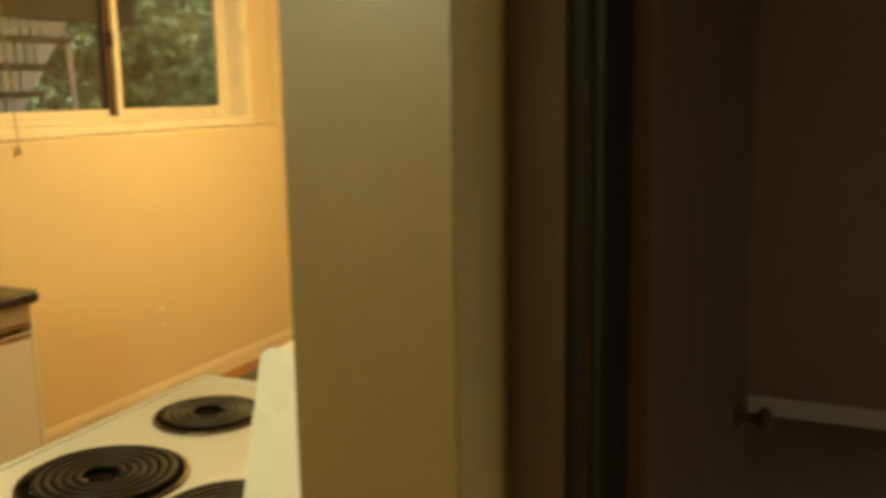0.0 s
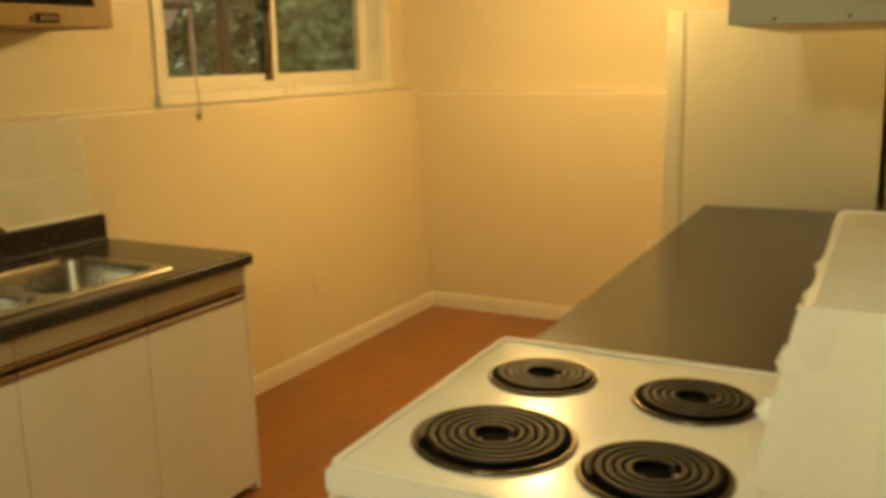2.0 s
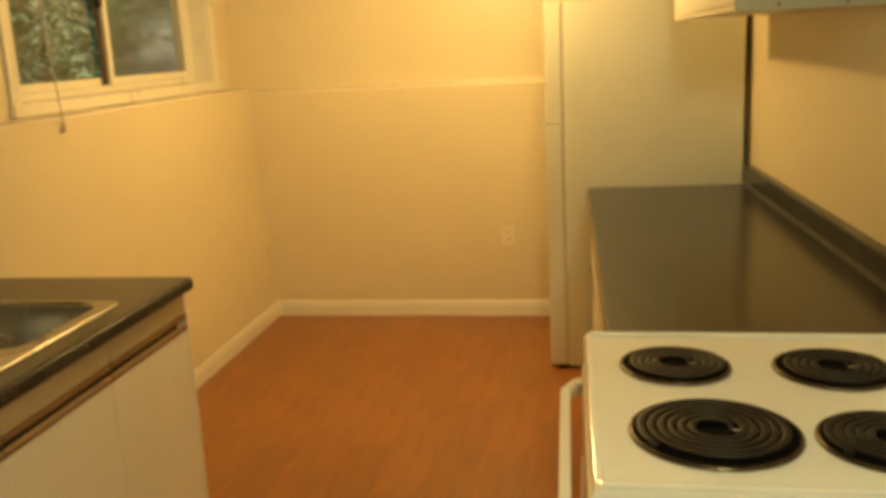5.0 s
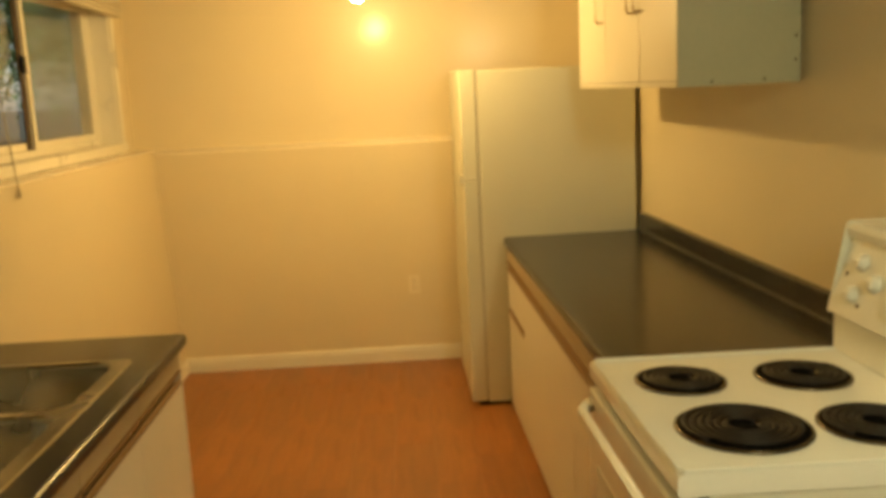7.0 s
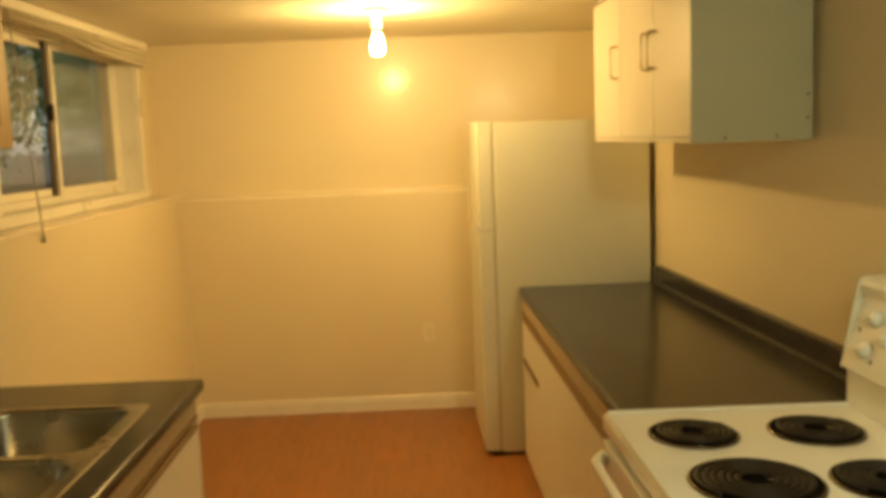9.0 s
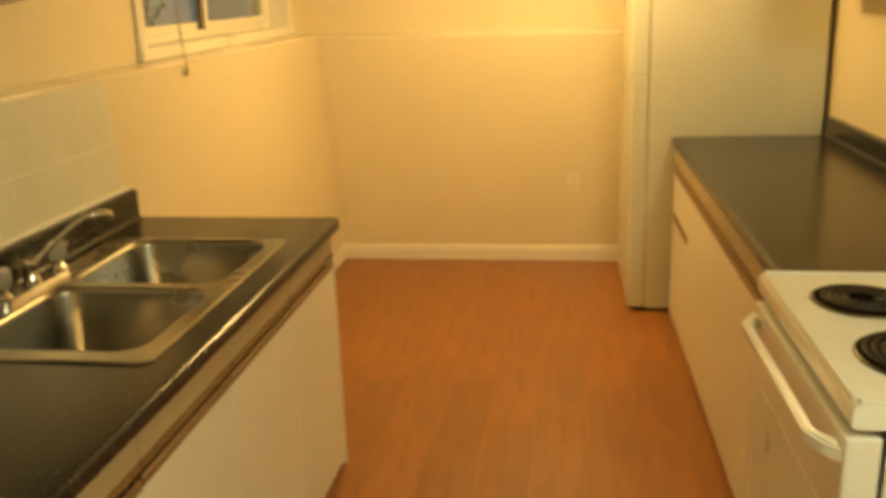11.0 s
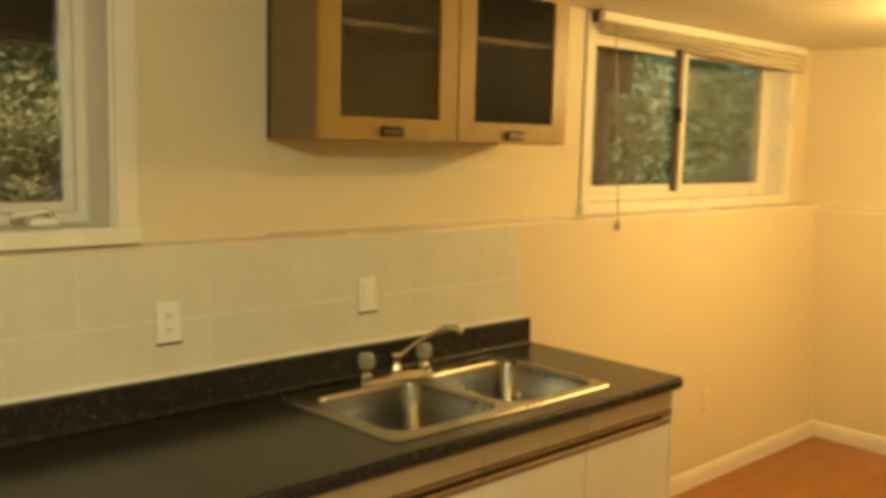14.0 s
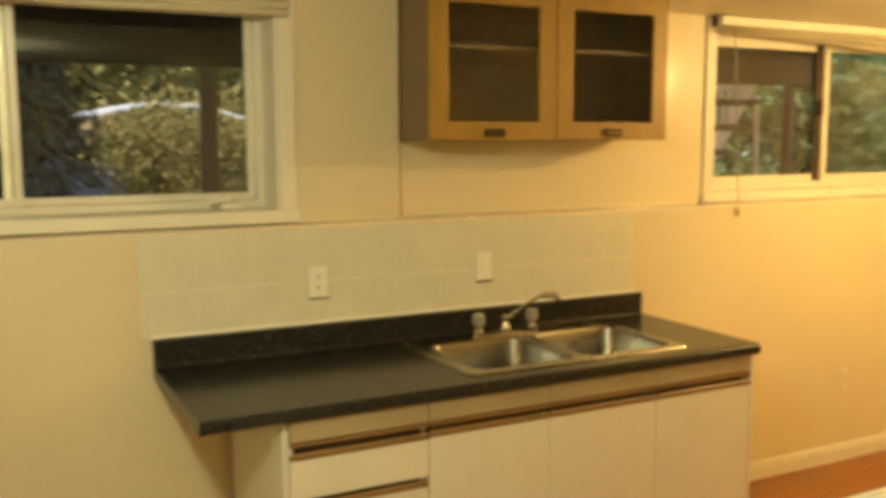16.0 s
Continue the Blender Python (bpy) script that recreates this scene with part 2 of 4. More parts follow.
def tube(points, r, seg=8, bm=None, flat=1.0):
    """A round bar along points; flat squashes it upright."""
    bm = bm or bmesh.new()
    pts = [Vector(p) for p in points]
    rings = []
    for i, p in enumerate(pts):
        d = (pts[min(i + 1, len(pts) - 1)] - pts[max(i - 1, 0)]).normalized()
        side = d.cross(Vector((0, 0, 1)))
        side = side.normalized() if side.length > 1e-3 else Vector((1, 0, 0))
        up = side.cross(d).normalized()
        rr = r[i] if isinstance(r, (list, tuple)) else r
        rings.append([bm.verts.new(p + side * rr * math.cos(a) + up * rr * flat * math.sin(a)) for a in (2 * math.pi * k / seg for k in range(seg))])
    for a, b in zip(rings, rings[1:]):
        for i in range(seg):
            bm.faces.new((a[i], a[(i + 1) % seg], b[(i + 1) % seg], b[i]))
    bm.faces.new(rings[0][::-1]), bm.faces.new(rings[-1])
    bmesh.ops.recalc_face_normals(bm, faces=bm.faces)
    return bm


def rounded(cx, cy, w, h, r, n=5):
    pts = []
    for sx, sy, a0 in ((1, 1, 0), (-1, 1, 90), (-1, -1, 180), (1, -1, 270)):
        for k in range(n + 1):
            a = radians(a0 + 90 * k / n)
            pts.append((cx + sx * (w / 2 - r) + r * math.cos(a), cy + sy * (h / 2 - r) + r * math.sin(a)))
    return pts


# ---- structure ----
CEIL_Z = 2.295
LOW_X, UP_X, BUMP_X, OUT_X = -3.512, -3.72, -3.665, -3.93
LOW_TOP = -3.590  # the lower wall leans back towards the ledge
BACK_Y, BACK_UP = 4.612, 4.70
LEDGE, LEDGE_TOP = 1.352, 1.385
WLEDGE = 1.374
SOUTH_Y, EAST_X = -2.7, 1.3
W1 = (2.61, 4.44)
W2 = (-1.44, 0.385)
WIN_Z = (1.44, 2.25)

LOWM = pose(LOW_X, 0, 0, 0, -math.degrees(math.atan2(LOW_X - LOW_TOP, WLEDGE)), 0)
setting("wall_west_lower", prism([(OUT_X, -0.05), (LOW_X, -0.05), (LOW_X, 0), (LOW_TOP, WLEDGE), (OUT_X, WLEDGE)], "y", SOUTH_Y, 4.8), WALL, "cream painted lower wall")
NOSE = [(0.011 - 0.011 * math.cos(radians(15 * k)), 0.011 * math.sin(radians(15 * k))) for k in range(7)]
setting("wall_west_ledge", prism([(OUT_X, WLEDGE)] + [(LOW_TOP - a, WLEDGE + b) for a, b in NOSE] + [(UP_X - 0.02, WLEDGE + 0.018), (OUT_X, WLEDGE + 0.018)], "y", SOUTH_Y, 4.8), LEDGEM, "glossy cream ledge along the wall")
upper = boxes(
    (OUT_X, UP_X, 0.885, W1[0], WLEDGE, CEIL_Z), (OUT_X, UP_X, W1[1], 4.8, WLEDGE, CEIL_Z),
    (OUT_X, UP_X, W1[0], W1[1], WLEDGE, WIN_Z[0]), (OUT_X, UP_X, W1[0], W1[1], WIN_Z[1], CEIL_Z),
    (OUT_X, BUMP_X, W2[1], 0.885, WLEDGE, CEIL_Z), (OUT_X, BUMP_X, SOUTH_Y, W2[0], WLEDGE, CEIL_Z),
    (OUT_X, BUMP_X, W2[0], W2[1], WLEDGE, WIN_Z[0]), (OUT_X, BUMP_X, W2[0], W2[1], WIN_Z[1], CEIL_Z))
setting("wall_west_upper", upper, WALL, "cream painted wall with window openings")
setting("wall_north_lower", box(LOW_TOP - 0.06, 1.3, BACK_Y, 4.95, -0.05, LEDGE), WALL, "cream painted lower end wall")
setting("wall_north_ledge", prism([(4.95, LEDGE)] + [(BACK_Y + a, LEDGE + b) for a, b in NOSE] + [(BACK_UP + 0.02, LEDGE_TOP), (4.95, LEDGE_TOP)], "x", LOW_TOP - 0.06, -0.6), LEDGEM, "glossy cream ledge on the end wall")
setting("wall_north_upper", box(UP_X, 1.3, BACK_UP, 4.95, LEDGE, CEIL_Z), WALL, "cream painted upper end wall")
# the wall behind the stove runs a little askew
EAST = pose(-0.709, 0.58, 0, 0, 0, 3.0)
we = setting("wall_east", box(0, 0.18, 0, 4.15, -0.05, CEIL_Z), WALL, "cream painted wall behind the stove")
we.matrix_world = EAST
# thin sheet over the wall end, darkened in colour to stand for its shade
wf = setting("wall_end_face", box(-0.001, 0.182, -0.004, -0.0005, 0, CEIL_Z), ENDM, "wall end, its shade put into an olive brown colour")
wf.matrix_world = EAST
setting("wall_south", box(OUT_X, EAST_X, SOUTH_Y - 0.15, SOUTH_Y, -0.05, CEIL_Z), WALL)
# opening and window out of view, added so daylight brightens the bedroom
E0, E1, EZ0, EZ1 = 1.3, 2.3, 1.0, 1.8
setting("wall_hall_east", boxes((EAST_X, EAST_X + 0.15, SOUTH_Y, E0, -0.05, CEIL_Z), (EAST_X, EAST_X + 0.15, E1, 4.95, -0.05, CEIL_Z), (EAST_X, EAST_X + 0.15, E0, E1, -0.05, EZ0), (EAST_X, EAST_X + 0.15, E0, E1, EZ1, CEIL_Z)), WALL)
w3 = thing("added_window", pose(0, 0, 0), "unseen white framed window added to light the bedroom", "window", kind="structure")
part("window_frame", ring(EAST_X + 0.04, EAST_X + 0.09, E0, E1, EZ0, EZ1, 0.04, 0.04), TRIM, w3)
p3 = part("pane", box(EAST_X + 0.063, EAST_X + 0.067, E0 + 0.038, E1 - 0.038, EZ0 + 0.038, EZ1 - 0.038), PANE, w3)
p3.visible_shadow = False
DOOR_X = (-0.44, 0.36)
setting("wall_hall_doorway", boxes((-0.53, DOOR_X[0], 0.74, 0.86, -0.05, CEIL_Z), (DOOR_X[1], EAST_X, 0.74, 0.86, -0.05, CEIL_Z), (DOOR_X[0], DOOR_X[1], 0.74, 0.86, 2.05, CEIL_Z)), HALLM, "brown painted wall with a doorway")
setting("wall_bedroom_north", box(-0.7, EAST_X, 4.3, 4.45, -0.05, CEIL_Z), HALLM, "dark brown painted bedroom wall")
setting("ceiling", box(OUT_X, EAST_X + 0.15, SOUTH_Y - 0.15, 4.95, CEIL_Z, CEIL_Z + 0.15), CEIL, "cream painted ceiling")
setting("subfloor", box(OUT_X, EAST_X + 0.15, SOUTH_Y - 0.15, 4.95, -0.25, -0.014), GAP)
setting("bedroom_carpet", box(-0.72, EAST_X, 0.80, 4.3, -0.013, 0.004), CARPET, "brown carpet in the dark bedroom")


def baseboard(name, m, length):
    ob = setting(name, prism([(0, 0), (0.014, 0), (0.014, 0.066), (0.011, 0.072), (0.011, 0.084), (0.006, 0.092), (0, 0.092)], "y", 0, length), TRIM, "white moulded baseboard")
    ob.matrix_world = m
    return ob


baseboard("baseboard", pose(LOW_X, 2.06, 0), BACK_Y - 2.06)
baseboard("baseboard", pose(LOW_X + 0.014, BACK_Y, 0, 0, 0, -90), 2.7)
baseboard("baseboard", pose(LOW_X, SOUTH_Y, 0), 2.8)
baseboard("baseboard", pose(-0.68, 4.3, 0, 0, 0, -90), 1.95)
baseboard("baseboard", pose(-0.66, 1.0, 0, 0, 0, 1.0), 3.28)
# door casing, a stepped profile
# inner strip and jamb are coloured near black in place of shade
for a, b, c, finish in ((-0.53, -0.515, 0.735, CASEM), (-0.512, -0.462, 0.722, CASEM), (-0.462, -0.44, 0.728, JAMBM)):
    setting("door_trim", box(a, b, c, 0.7395, 0, 2.11, 0.002), finish, "brown door casing")
setting("door_jamb", box(-0.4395, -0.426, 0.7405, 0.862, 0, 2.05, 0.001), JAMBM, "door jamb, its unlit dark put into the colour")
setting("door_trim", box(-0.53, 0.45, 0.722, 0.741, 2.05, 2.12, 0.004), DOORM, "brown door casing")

bd = thing("door_1", pose(-0.42, 0.875, 0.012, 0, 0, -1.5), "dark brown door standing open into the bedroom", "door", kind="structure")
part("door_slab", box(-0.018, 0.018, 0, 0.76, 0, 2.02, 0.003), DOORM, bd)
kn = lathe([(0.026, 0), (0.026, 0.006), (0.010, 0.010), (0.009, 0.035), (0.022, 0.045), (0.024, 0.054), (0.016, 0.062), (0.0, 0.064)], 20, None, pose(0.018, 0.665, 0.95, 0, 90, 0))
part("door_knob", kn, BRONZE, bd, "round dark bronze door knob", True)

# ---- windows ----


def window(name, y0, y1, split, face, mirrored):
    """A slider: casing on the wall, a jamb lining, two framed panes either side of the meeting rail."""
    z0, z1 = WIN_Z
    w = thing(name, pose(0, 0, 0), "white framed sliding window with a worn painted frame", "window", kind="structure")
    g = 0.062
    part("window_casing", box(face, face + 0.016, y0 - g, y0, z0 - 0.002, CEIL_Z - 0.004, 0.003), TRIM, w)
    part("window_casing", box(face, face + 0.016, y1, y1 + g, z0 - 0.002, CEIL_Z - 0.004, 0.003), TRIM, w)
    part("window_casing", box(face, face + 0.016, y0, y1, z1 - 0.004, CEIL_Z - 0.004, 0.003), TRIM, w)
    part("window_sill", box(OUT_X + 0.02, face + 0.028, y0 - g - 0.006, y1 + g + 0.006, z0 - 0.048, z0 + 0.002, 0.005), TRIM, w)
    lining = boxes((OUT_X + 0.01, face, y0, y0 + 0.012, z0, z1), (OUT_X + 0.01, face, y1 - 0.012, y1, z0, z1), (OUT_X + 0.01, face, y0 + 0.012, y1 - 0.012, z1 - 0.012, z1))
    part("window_jamb", lining, TRIM, w)
    a, b = y0 + 0.012, y1 - 0.012
    part("window_frame", ring(-3.885, -3.825, a, b, z0 + 0.002, z1 - 0.012, 0.03, 0.03, 0.003), TRIM, w)
    for k, (p, q, x) in enumerate(((a + 0.03, split + 0.03, -3.842 if mirrored else -3.866), (split - 0.03, b - 0.03, -3.866 if mirrored else -3.842))):
        s = 0.028 if mirrored else 0.036
        zs, zt = z0 + 0.033, z1 - 0.042
        fm = ring(x - 0.011, x + 0.011, p, q, zs, zt, s, s, 0.002)
        sash = part("sash", fm, TRIM, w)
        gl = part("pane", box(x - 0.002, x + 0.002, p + s - 0.003, q - s + 0.003, zs + s - 0.003, zt - s + 0.003), PANE if (k == 0) != mirrored else PANE2, sash)
        gl.visible_shadow = False
    if not mirrored:
        # dark strip laid over the left sash's right stile
        part("meeting_rail", box(-3.8545, -3.848, split - 0.078, split - 0.0305, z0 + 0.035, z1 - 0.045, 0.002), BRONZE, w, "dark strip over the left sash's stile")
        part("latch", box(-3.848, -3.825, split - 0.062, split - 0.032, 1.83, 1.91, 0.006), BLACK, w, "small black sash latch")
    return w


window("window_1", *W1, 3.545, UP_X, False)
win2 = window("window_2", *W2, -0.53, BUMP_X, True)
crank = bmesh.new()
add_box(crank, -3.80, -3.74, 0.18, 0.26, 1.442, 1.466, 0.008)
tube([(-3.76, 0.24, 1.47), (-3.735, 0.22, 1.485), (-3.72, 0.17, 1.482), (-3.715, 0.12, 1.478)], [0.008, 0.008, 0.007, 0.009], 8, crank)
part("crank_handle", crank, PLASTIC, win2, "cream crank handle on the sill", True)


def shade(y0, y1, face, slope, drop):
    """A fabric shade pulled up: headrail, stacked folds that sag to one side, bottom rail."""
    s = thing("window_shade", pose(face + 0.018, y0, CEIL_Z - 0.004), "cream fabric shade pulled up crookedly above the window", "shade", "window shades")
    L = y1 - y0
    part("headrail", box(0, 0.058, 0, L, -0.045, 0, 0.010, 3), TRIM, s, "white headrail")
    part("end_bracket", box(-0.002, 0.03, -0.012, -0.0005, -0.05, -0.004, 0.003), BRONZE, s, "small dark bracket")
    n = 3
    for k in range(n):
        t0, t1 = k / n, (k + 1) / n
        bm = bmesh.new()
        cols = 24
        rings = []
        for c in range(cols + 1):
            v = c / cols
            d = drop + slope * v + 0.006 * math.sin(9 * v + k)
            za, zb = -0.046 - d * t0, -0.046 - d * t1 + 0.002
            x = 0.012 + 0.004 * math.sin(13 * v + 2 * k)
            prof = [(x, za), (x + 0.026, za - 0.002), (x + 0.048, (za * 0.35 + zb * 0.65)), (x + 0.036, zb), (x, zb)]
            rings.append([bm.verts.new((p, L * (0.004 + 0.992 * v), q)) for p, q in prof])
        for r0, r1 in zip(rings, rings[1:]):
            for i in range(5):
                bm.faces.new((r0[i], r0[(i + 1) % 5], r1[(i + 1) % 5], r1[i]))
        bm.faces.new(rings[0]), bm.faces.new(rings[-1])
        bmesh.ops.recalc_face_normals(bm, faces=bm.faces)
        part("fold", bm, SHADEM, s)
    return s


s1 = shade(W1[0] - 0.03, W1[1] + 0.05, UP_X, 0.075, 0.03)
cy = 0.073
cd = tube([(0.060, cy + 0.004, -0.05), (0.080, cy + 0.006, -0.3), (0.103, cy - 0.002, -0.6), (0.121, cy, -0.86), (0.126, cy, -0.925)], 0.0028, 6)
part("pull_cord", cd, CORDM, s1, "thin pull cord hanging below the sill")
part("tassel", lathe([(0.003, 0), (0.006, -0.010), (0.008, -0.032), (0.006, -0.038), (0.0, -0.039)], 12, None, pose(0.126, cy, -0.922)), CORDM, s1, "small cord tassel", True)
shade(W2[0] - 0.05, W2[1] + 0.03, BUMP_X, 0.02, 0.075)

# ---- sink side ----
CT = 0.905
CX0, CX1 = -3.575, -2.838
CY0, CY1 = -0.125, 2.06
SX0, SX1, SY0, SY1 = -3.478, -2.925, 0.812, 1.768


def counter_profile(x0, x1, round_front):
    t = 0.042
    if not round_front:
        return [(x0, CT - t), (x1, CT - t), (x1, CT), (x0, CT)]
    r = 0.014
    pts = [(x0, CT - t), (x1 - 0.008, CT - t), (x1, CT - t + 0.008)]
    pts += [(x1 - r + r * math.cos(a), CT - r + r * math.sin(a)) for a in (radians(15 * k) for k in range(7))]
    return pts + [(x0, CT)]


def join_into(bm, other):
    me = bpy.data.meshes.new("tmp")
    other.to_mesh(me)
    other.free()
    bm.from_mesh(me)
    bpy.data.meshes.remove(me)


top = bmesh.new()
hx0, hx1, hy0, hy1 = SX0 + 0.02, SX1 - 0.02, SY0 + 0.02, SY1 - 0.02
for prof, a, b in ((counter_profile(CX0, CX1, True), CY0, hy0), (counter_profile(hx1, CX1, True), hy0, hy1), (counter_profile(CX0, hx0, False), hy0, hy1), (counter_profile(CX0, CX1, True), hy1, CY1)):
    join_into(top, prism(prof, "y", a, b))
bmesh.ops.remove_doubles(top, verts=top.verts, dist=0.0005)
lc = thing("sink_counter", pose(0, 0, 0), "black speckled laminate countertop with a double sink cut in", "countertop")
part("worktop", top, STONE, lc)
COVE = [(0.018 - 0.018 * math.sin(radians(15 * k)), 0.018 - 0.018 * math.cos(radians(15 * k))) for k in range(7)]


def upstand(x, side, y0, y1, thick, z1):
    """An upstand with a coved foot and an eased top edge; side is the way it faces along x."""
    prof = [(x - side * thick, CT + 0.0015)] + [(x + side * a, CT + 0.0015 + b) for a, b in COVE] + [(x, z1 - 0.006), (x - side * 0.006, z1), (x - side * thick, z1)]
    return prism(prof, "y", y0, y1)


part("backsplash", upstand(CX0 + 0.048, 1, CY0, CY1 - 0.03, 0.048, 1.008), STONE, lc, "black laminate upstand")
part("caulk", box(CX0, CX0 + 0.030, CY0, CY1 - 0.04, 1.0085, 1.019, 0.003), PLASTIC, lc, "white caulk line along the upstand")

# sink: deck with two bowls and a tap ledge behind
sink = thing("kitchen_sink", pose(0, 0, CT + 0.001), "double bowl stainless steel sink set into the black counter", "sink")
mx, my = (SX0 + SX1) / 2, (SY0 + SY1) / 2
bw, bd_ = 0.428, 0.432
bowls = [(-3.182, 1.074), (-3.182, 1.536)]
deck = bmesh.new()
loops = [rounded(mx, my, SX1 - SX0, SY1 - SY0, 0.03)] + [rounded(cx, cy_, bd_, bw, 0.07) for cx, cy_ in bowls]
edges = []
for lp in loops:
    vs = [deck.verts.new((p[0], p[1], 0.005)) for p in lp]
    edges += [deck.edges.new((vs[i], vs[(i + 1) % len(vs)])) for i in range(len(vs))]
bmesh.ops.triangle_fill(deck, use_beauty=True, edges=edges, normal=(0, 0, 1))
outer = rounded(mx, my, SX1 - SX0 + 0.008, SY1 - SY0 + 0.008, 0.034)
n = len(outer)
o1, o0 = [deck.verts.new((*p, 0.0)) for p in outer], [deck.verts.new((*p, 0.005)) for p in loops[0]]
for i in range(n):
    deck.faces.new((o1[i], o1[(i + 1) % n], o0[(i + 1) % n], o0[i]))
bmesh.ops.recalc_face_normals(deck, faces=deck.faces)
for f_ in deck.faces:
    if f_.normal.z < -0.5:
        f_.normal_flip()
part("deck", deck, STEEL, sink)
for cx, cy_ in bowls:
    bm = bmesh.new()
    rings = []
    for inset, z, r in ((0, 0.005, 0.07), (0.005, 0.002, 0.068), (0.009, -0.010, 0.066), (0.016, -0.165, 0.06), (0.024, -0.186, 0.058), (0.045, -0.198, 0.05), (0.12, -0.202, 0.03)):
        rings.append([bm.verts.new((*p, z)) for p in rounded(cx, cy_, bd_ - 2 * inset, bw - 2 * inset, r)])
    for a, b in zip(rings, rings[1:]):
        for i in range(len(a)):
            bm.faces.new((a[i], b[i], b[(i + 1) % len(a)], a[(i + 1) % len(a)]))
    bm.faces.new(rings[-1])
    bmesh.ops.recalc_face_normals(bm, faces=bm.faces)
    bowl = part("bowl", bm, STEEL, sink, "", True)
    dr = lathe([(0.0, 0.004), (0.018, 0.003), (0.032, 0.005), (0.042, 0.005), (0.044, 0.0)], 24, None, pose(cx, cy_, -0.202))
    part("drain", dr, CHROME, bowl, "round steel drain", True)

tap = thing("kitchen_tap", pose(-3.449, 1.259, CT + 0.006), "two handle chrome tap with clear acrylic knobs", "tap")
part("tap_base", prism(rounded(0, 0, 0.05, 0.31, 0.024), "z", 0, 0.016), CHROME, tap)
part("tap_body", lathe([(0.024, 0.016), (0.022, 0.03), (0.016, 0.04), (0.015, 0.066), (0.017, 0.070), (0.012, 0.078), (0.0, 0.080)], 20), CHROME, tap, "", True)
part("spout", tube([(0, 0, 0.06), (0.012, 0.012, 0.072), (0.05, 0.05, 0.116), (0.085, 0.085, 0.150), (0.105, 0.105, 0.164), (0.112, 0.112, 0.167), (0.140, 0.140, 0.170), (0.152, 0.152, 0.163), (0.154, 0.154, 0.148)], [0.010, 0.008, 0.007, 0.007, 0.008, 0.012, 0.0135, 0.013, 0.010], 10), CHROME, tap, "slim swivel spout with a thick nozzle", True)
for s in (-1, 1):
    part("knob_stem", lathe([(0.022, 0.016), (0.020, 0.026), (0.012, 0.030), (0.011, 0.046)], 16, None, pose(0, s * 0.127, 0)), CHROME, tap, "", True)
    k = lathe([(0.014, 0.042), (0.024, 0.047), (0.028, 0.062), (0.027, 0.084), (0.021, 0.094), (0.0, 0.097)], 8, None, pose(0, s * 0.127, 0))
    part("tap_knob", k, ACRYL, tap, "clear faceted acrylic knob")

# base cabinets below the sink
FX = -2.862


def base_cabinet(name, y0, y1, drawers, label, front=FX, back=LOW_X + 0.006, m=None, side_top=CT - 0.043):
    """One unit, its doors or drawers with an oak finger strip above each. Local x runs out of the front."""
    c = thing(name, m or pose(front, y0, 0), label, "cabinet", "base cabinets")
    d, w = front - back, y1 - y0
    for y in (0.001, w - 0.017):
        part("side_panel", box(-d, -0.0305, y, y + 0.016, 0.0, side_top), MELA, c)
    part("back", box(-d, -d + 0.01, 0.0175, w - 0.0175, 0.0, side_top), MELA, c)
    part("bottom", box(-d + 0.0105, -0.06, 0.0175, w - 0.0175, 0.08, 0.096), MELA, c)
    part("plinth", box(-0.07, -0.055, 0.0175, w - 0.0175, 0.0, 0.0795), MELA, c)
    part("top_rail", box(-0.022, 0.0, 0.001, w - 0.001, 0.794, CT - 0.043, 0.002), RAILM, c, "beige wood-look rail")
    part("rail_lip", box(-0.02, 0.004, 0.001, w - 0.001, 0.777, 0.790, 0.003), OAK, c, "oak lip under the rail")
    # dark sheet that puts the groove's shade into colour
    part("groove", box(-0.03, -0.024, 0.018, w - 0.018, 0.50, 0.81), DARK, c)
    rows = {0: [(0.03, 0.761)], 1: [(0.61, 0.757), (0.46, 0.598), (0.03, 0.448)], 2: [(0.552, 0.761), (0.03, 0.540)]}[int(drawers)]
    for z0, z1 in rows:
        dn = part("drawer_front" if drawers else "door", box(-0.021, -0.002, 0.0008, w - 0.0008, z0, z1 - 0.021, 0.001), MELA, c)
        part("finger_strip", prism([(-0.021, z1 - 0.0205), (0.001, z1 - 0.0205), (0.002, z1 - 0.008), (-0.004, z1), (-0.008, z1 - 0.006), (-0.016, z1 - 0.012), (-0.021, z1 - 0.012)], "y", 0.002, w - 0.002), OAK, dn, "oak finger pull strip")
    return c


base_cabinet("drawer_cabinet", 0.15, 0.616, True, "white base cabinet with drawers and oak finger pulls")
for a, b in ((0.618, 1.088), (1.09, 1.562), (1.564, 2.035)):
    base_cabinet("sink_cabinet", a, b, False, "white base cabinet door under the sink counter", side_top=0.66)
sp = thing("end_panel", pose(FX, 2.036, 0), "white end panel of the sink cabinets", "panel")
part("panel_board", box(-0.645, 0.0, 0, 0.016, 0, CT - 0.043, 0.002), MELA, sp)
sp2 = thing("end_panel", pose(FX, 0.148, 0), "cream end panel of the drawer cabinet", "panel")
part("panel_board", box(-0.645, -0.022, -0.016, 0, 0, CT - 0.043, 0.002), MELA, sp2)


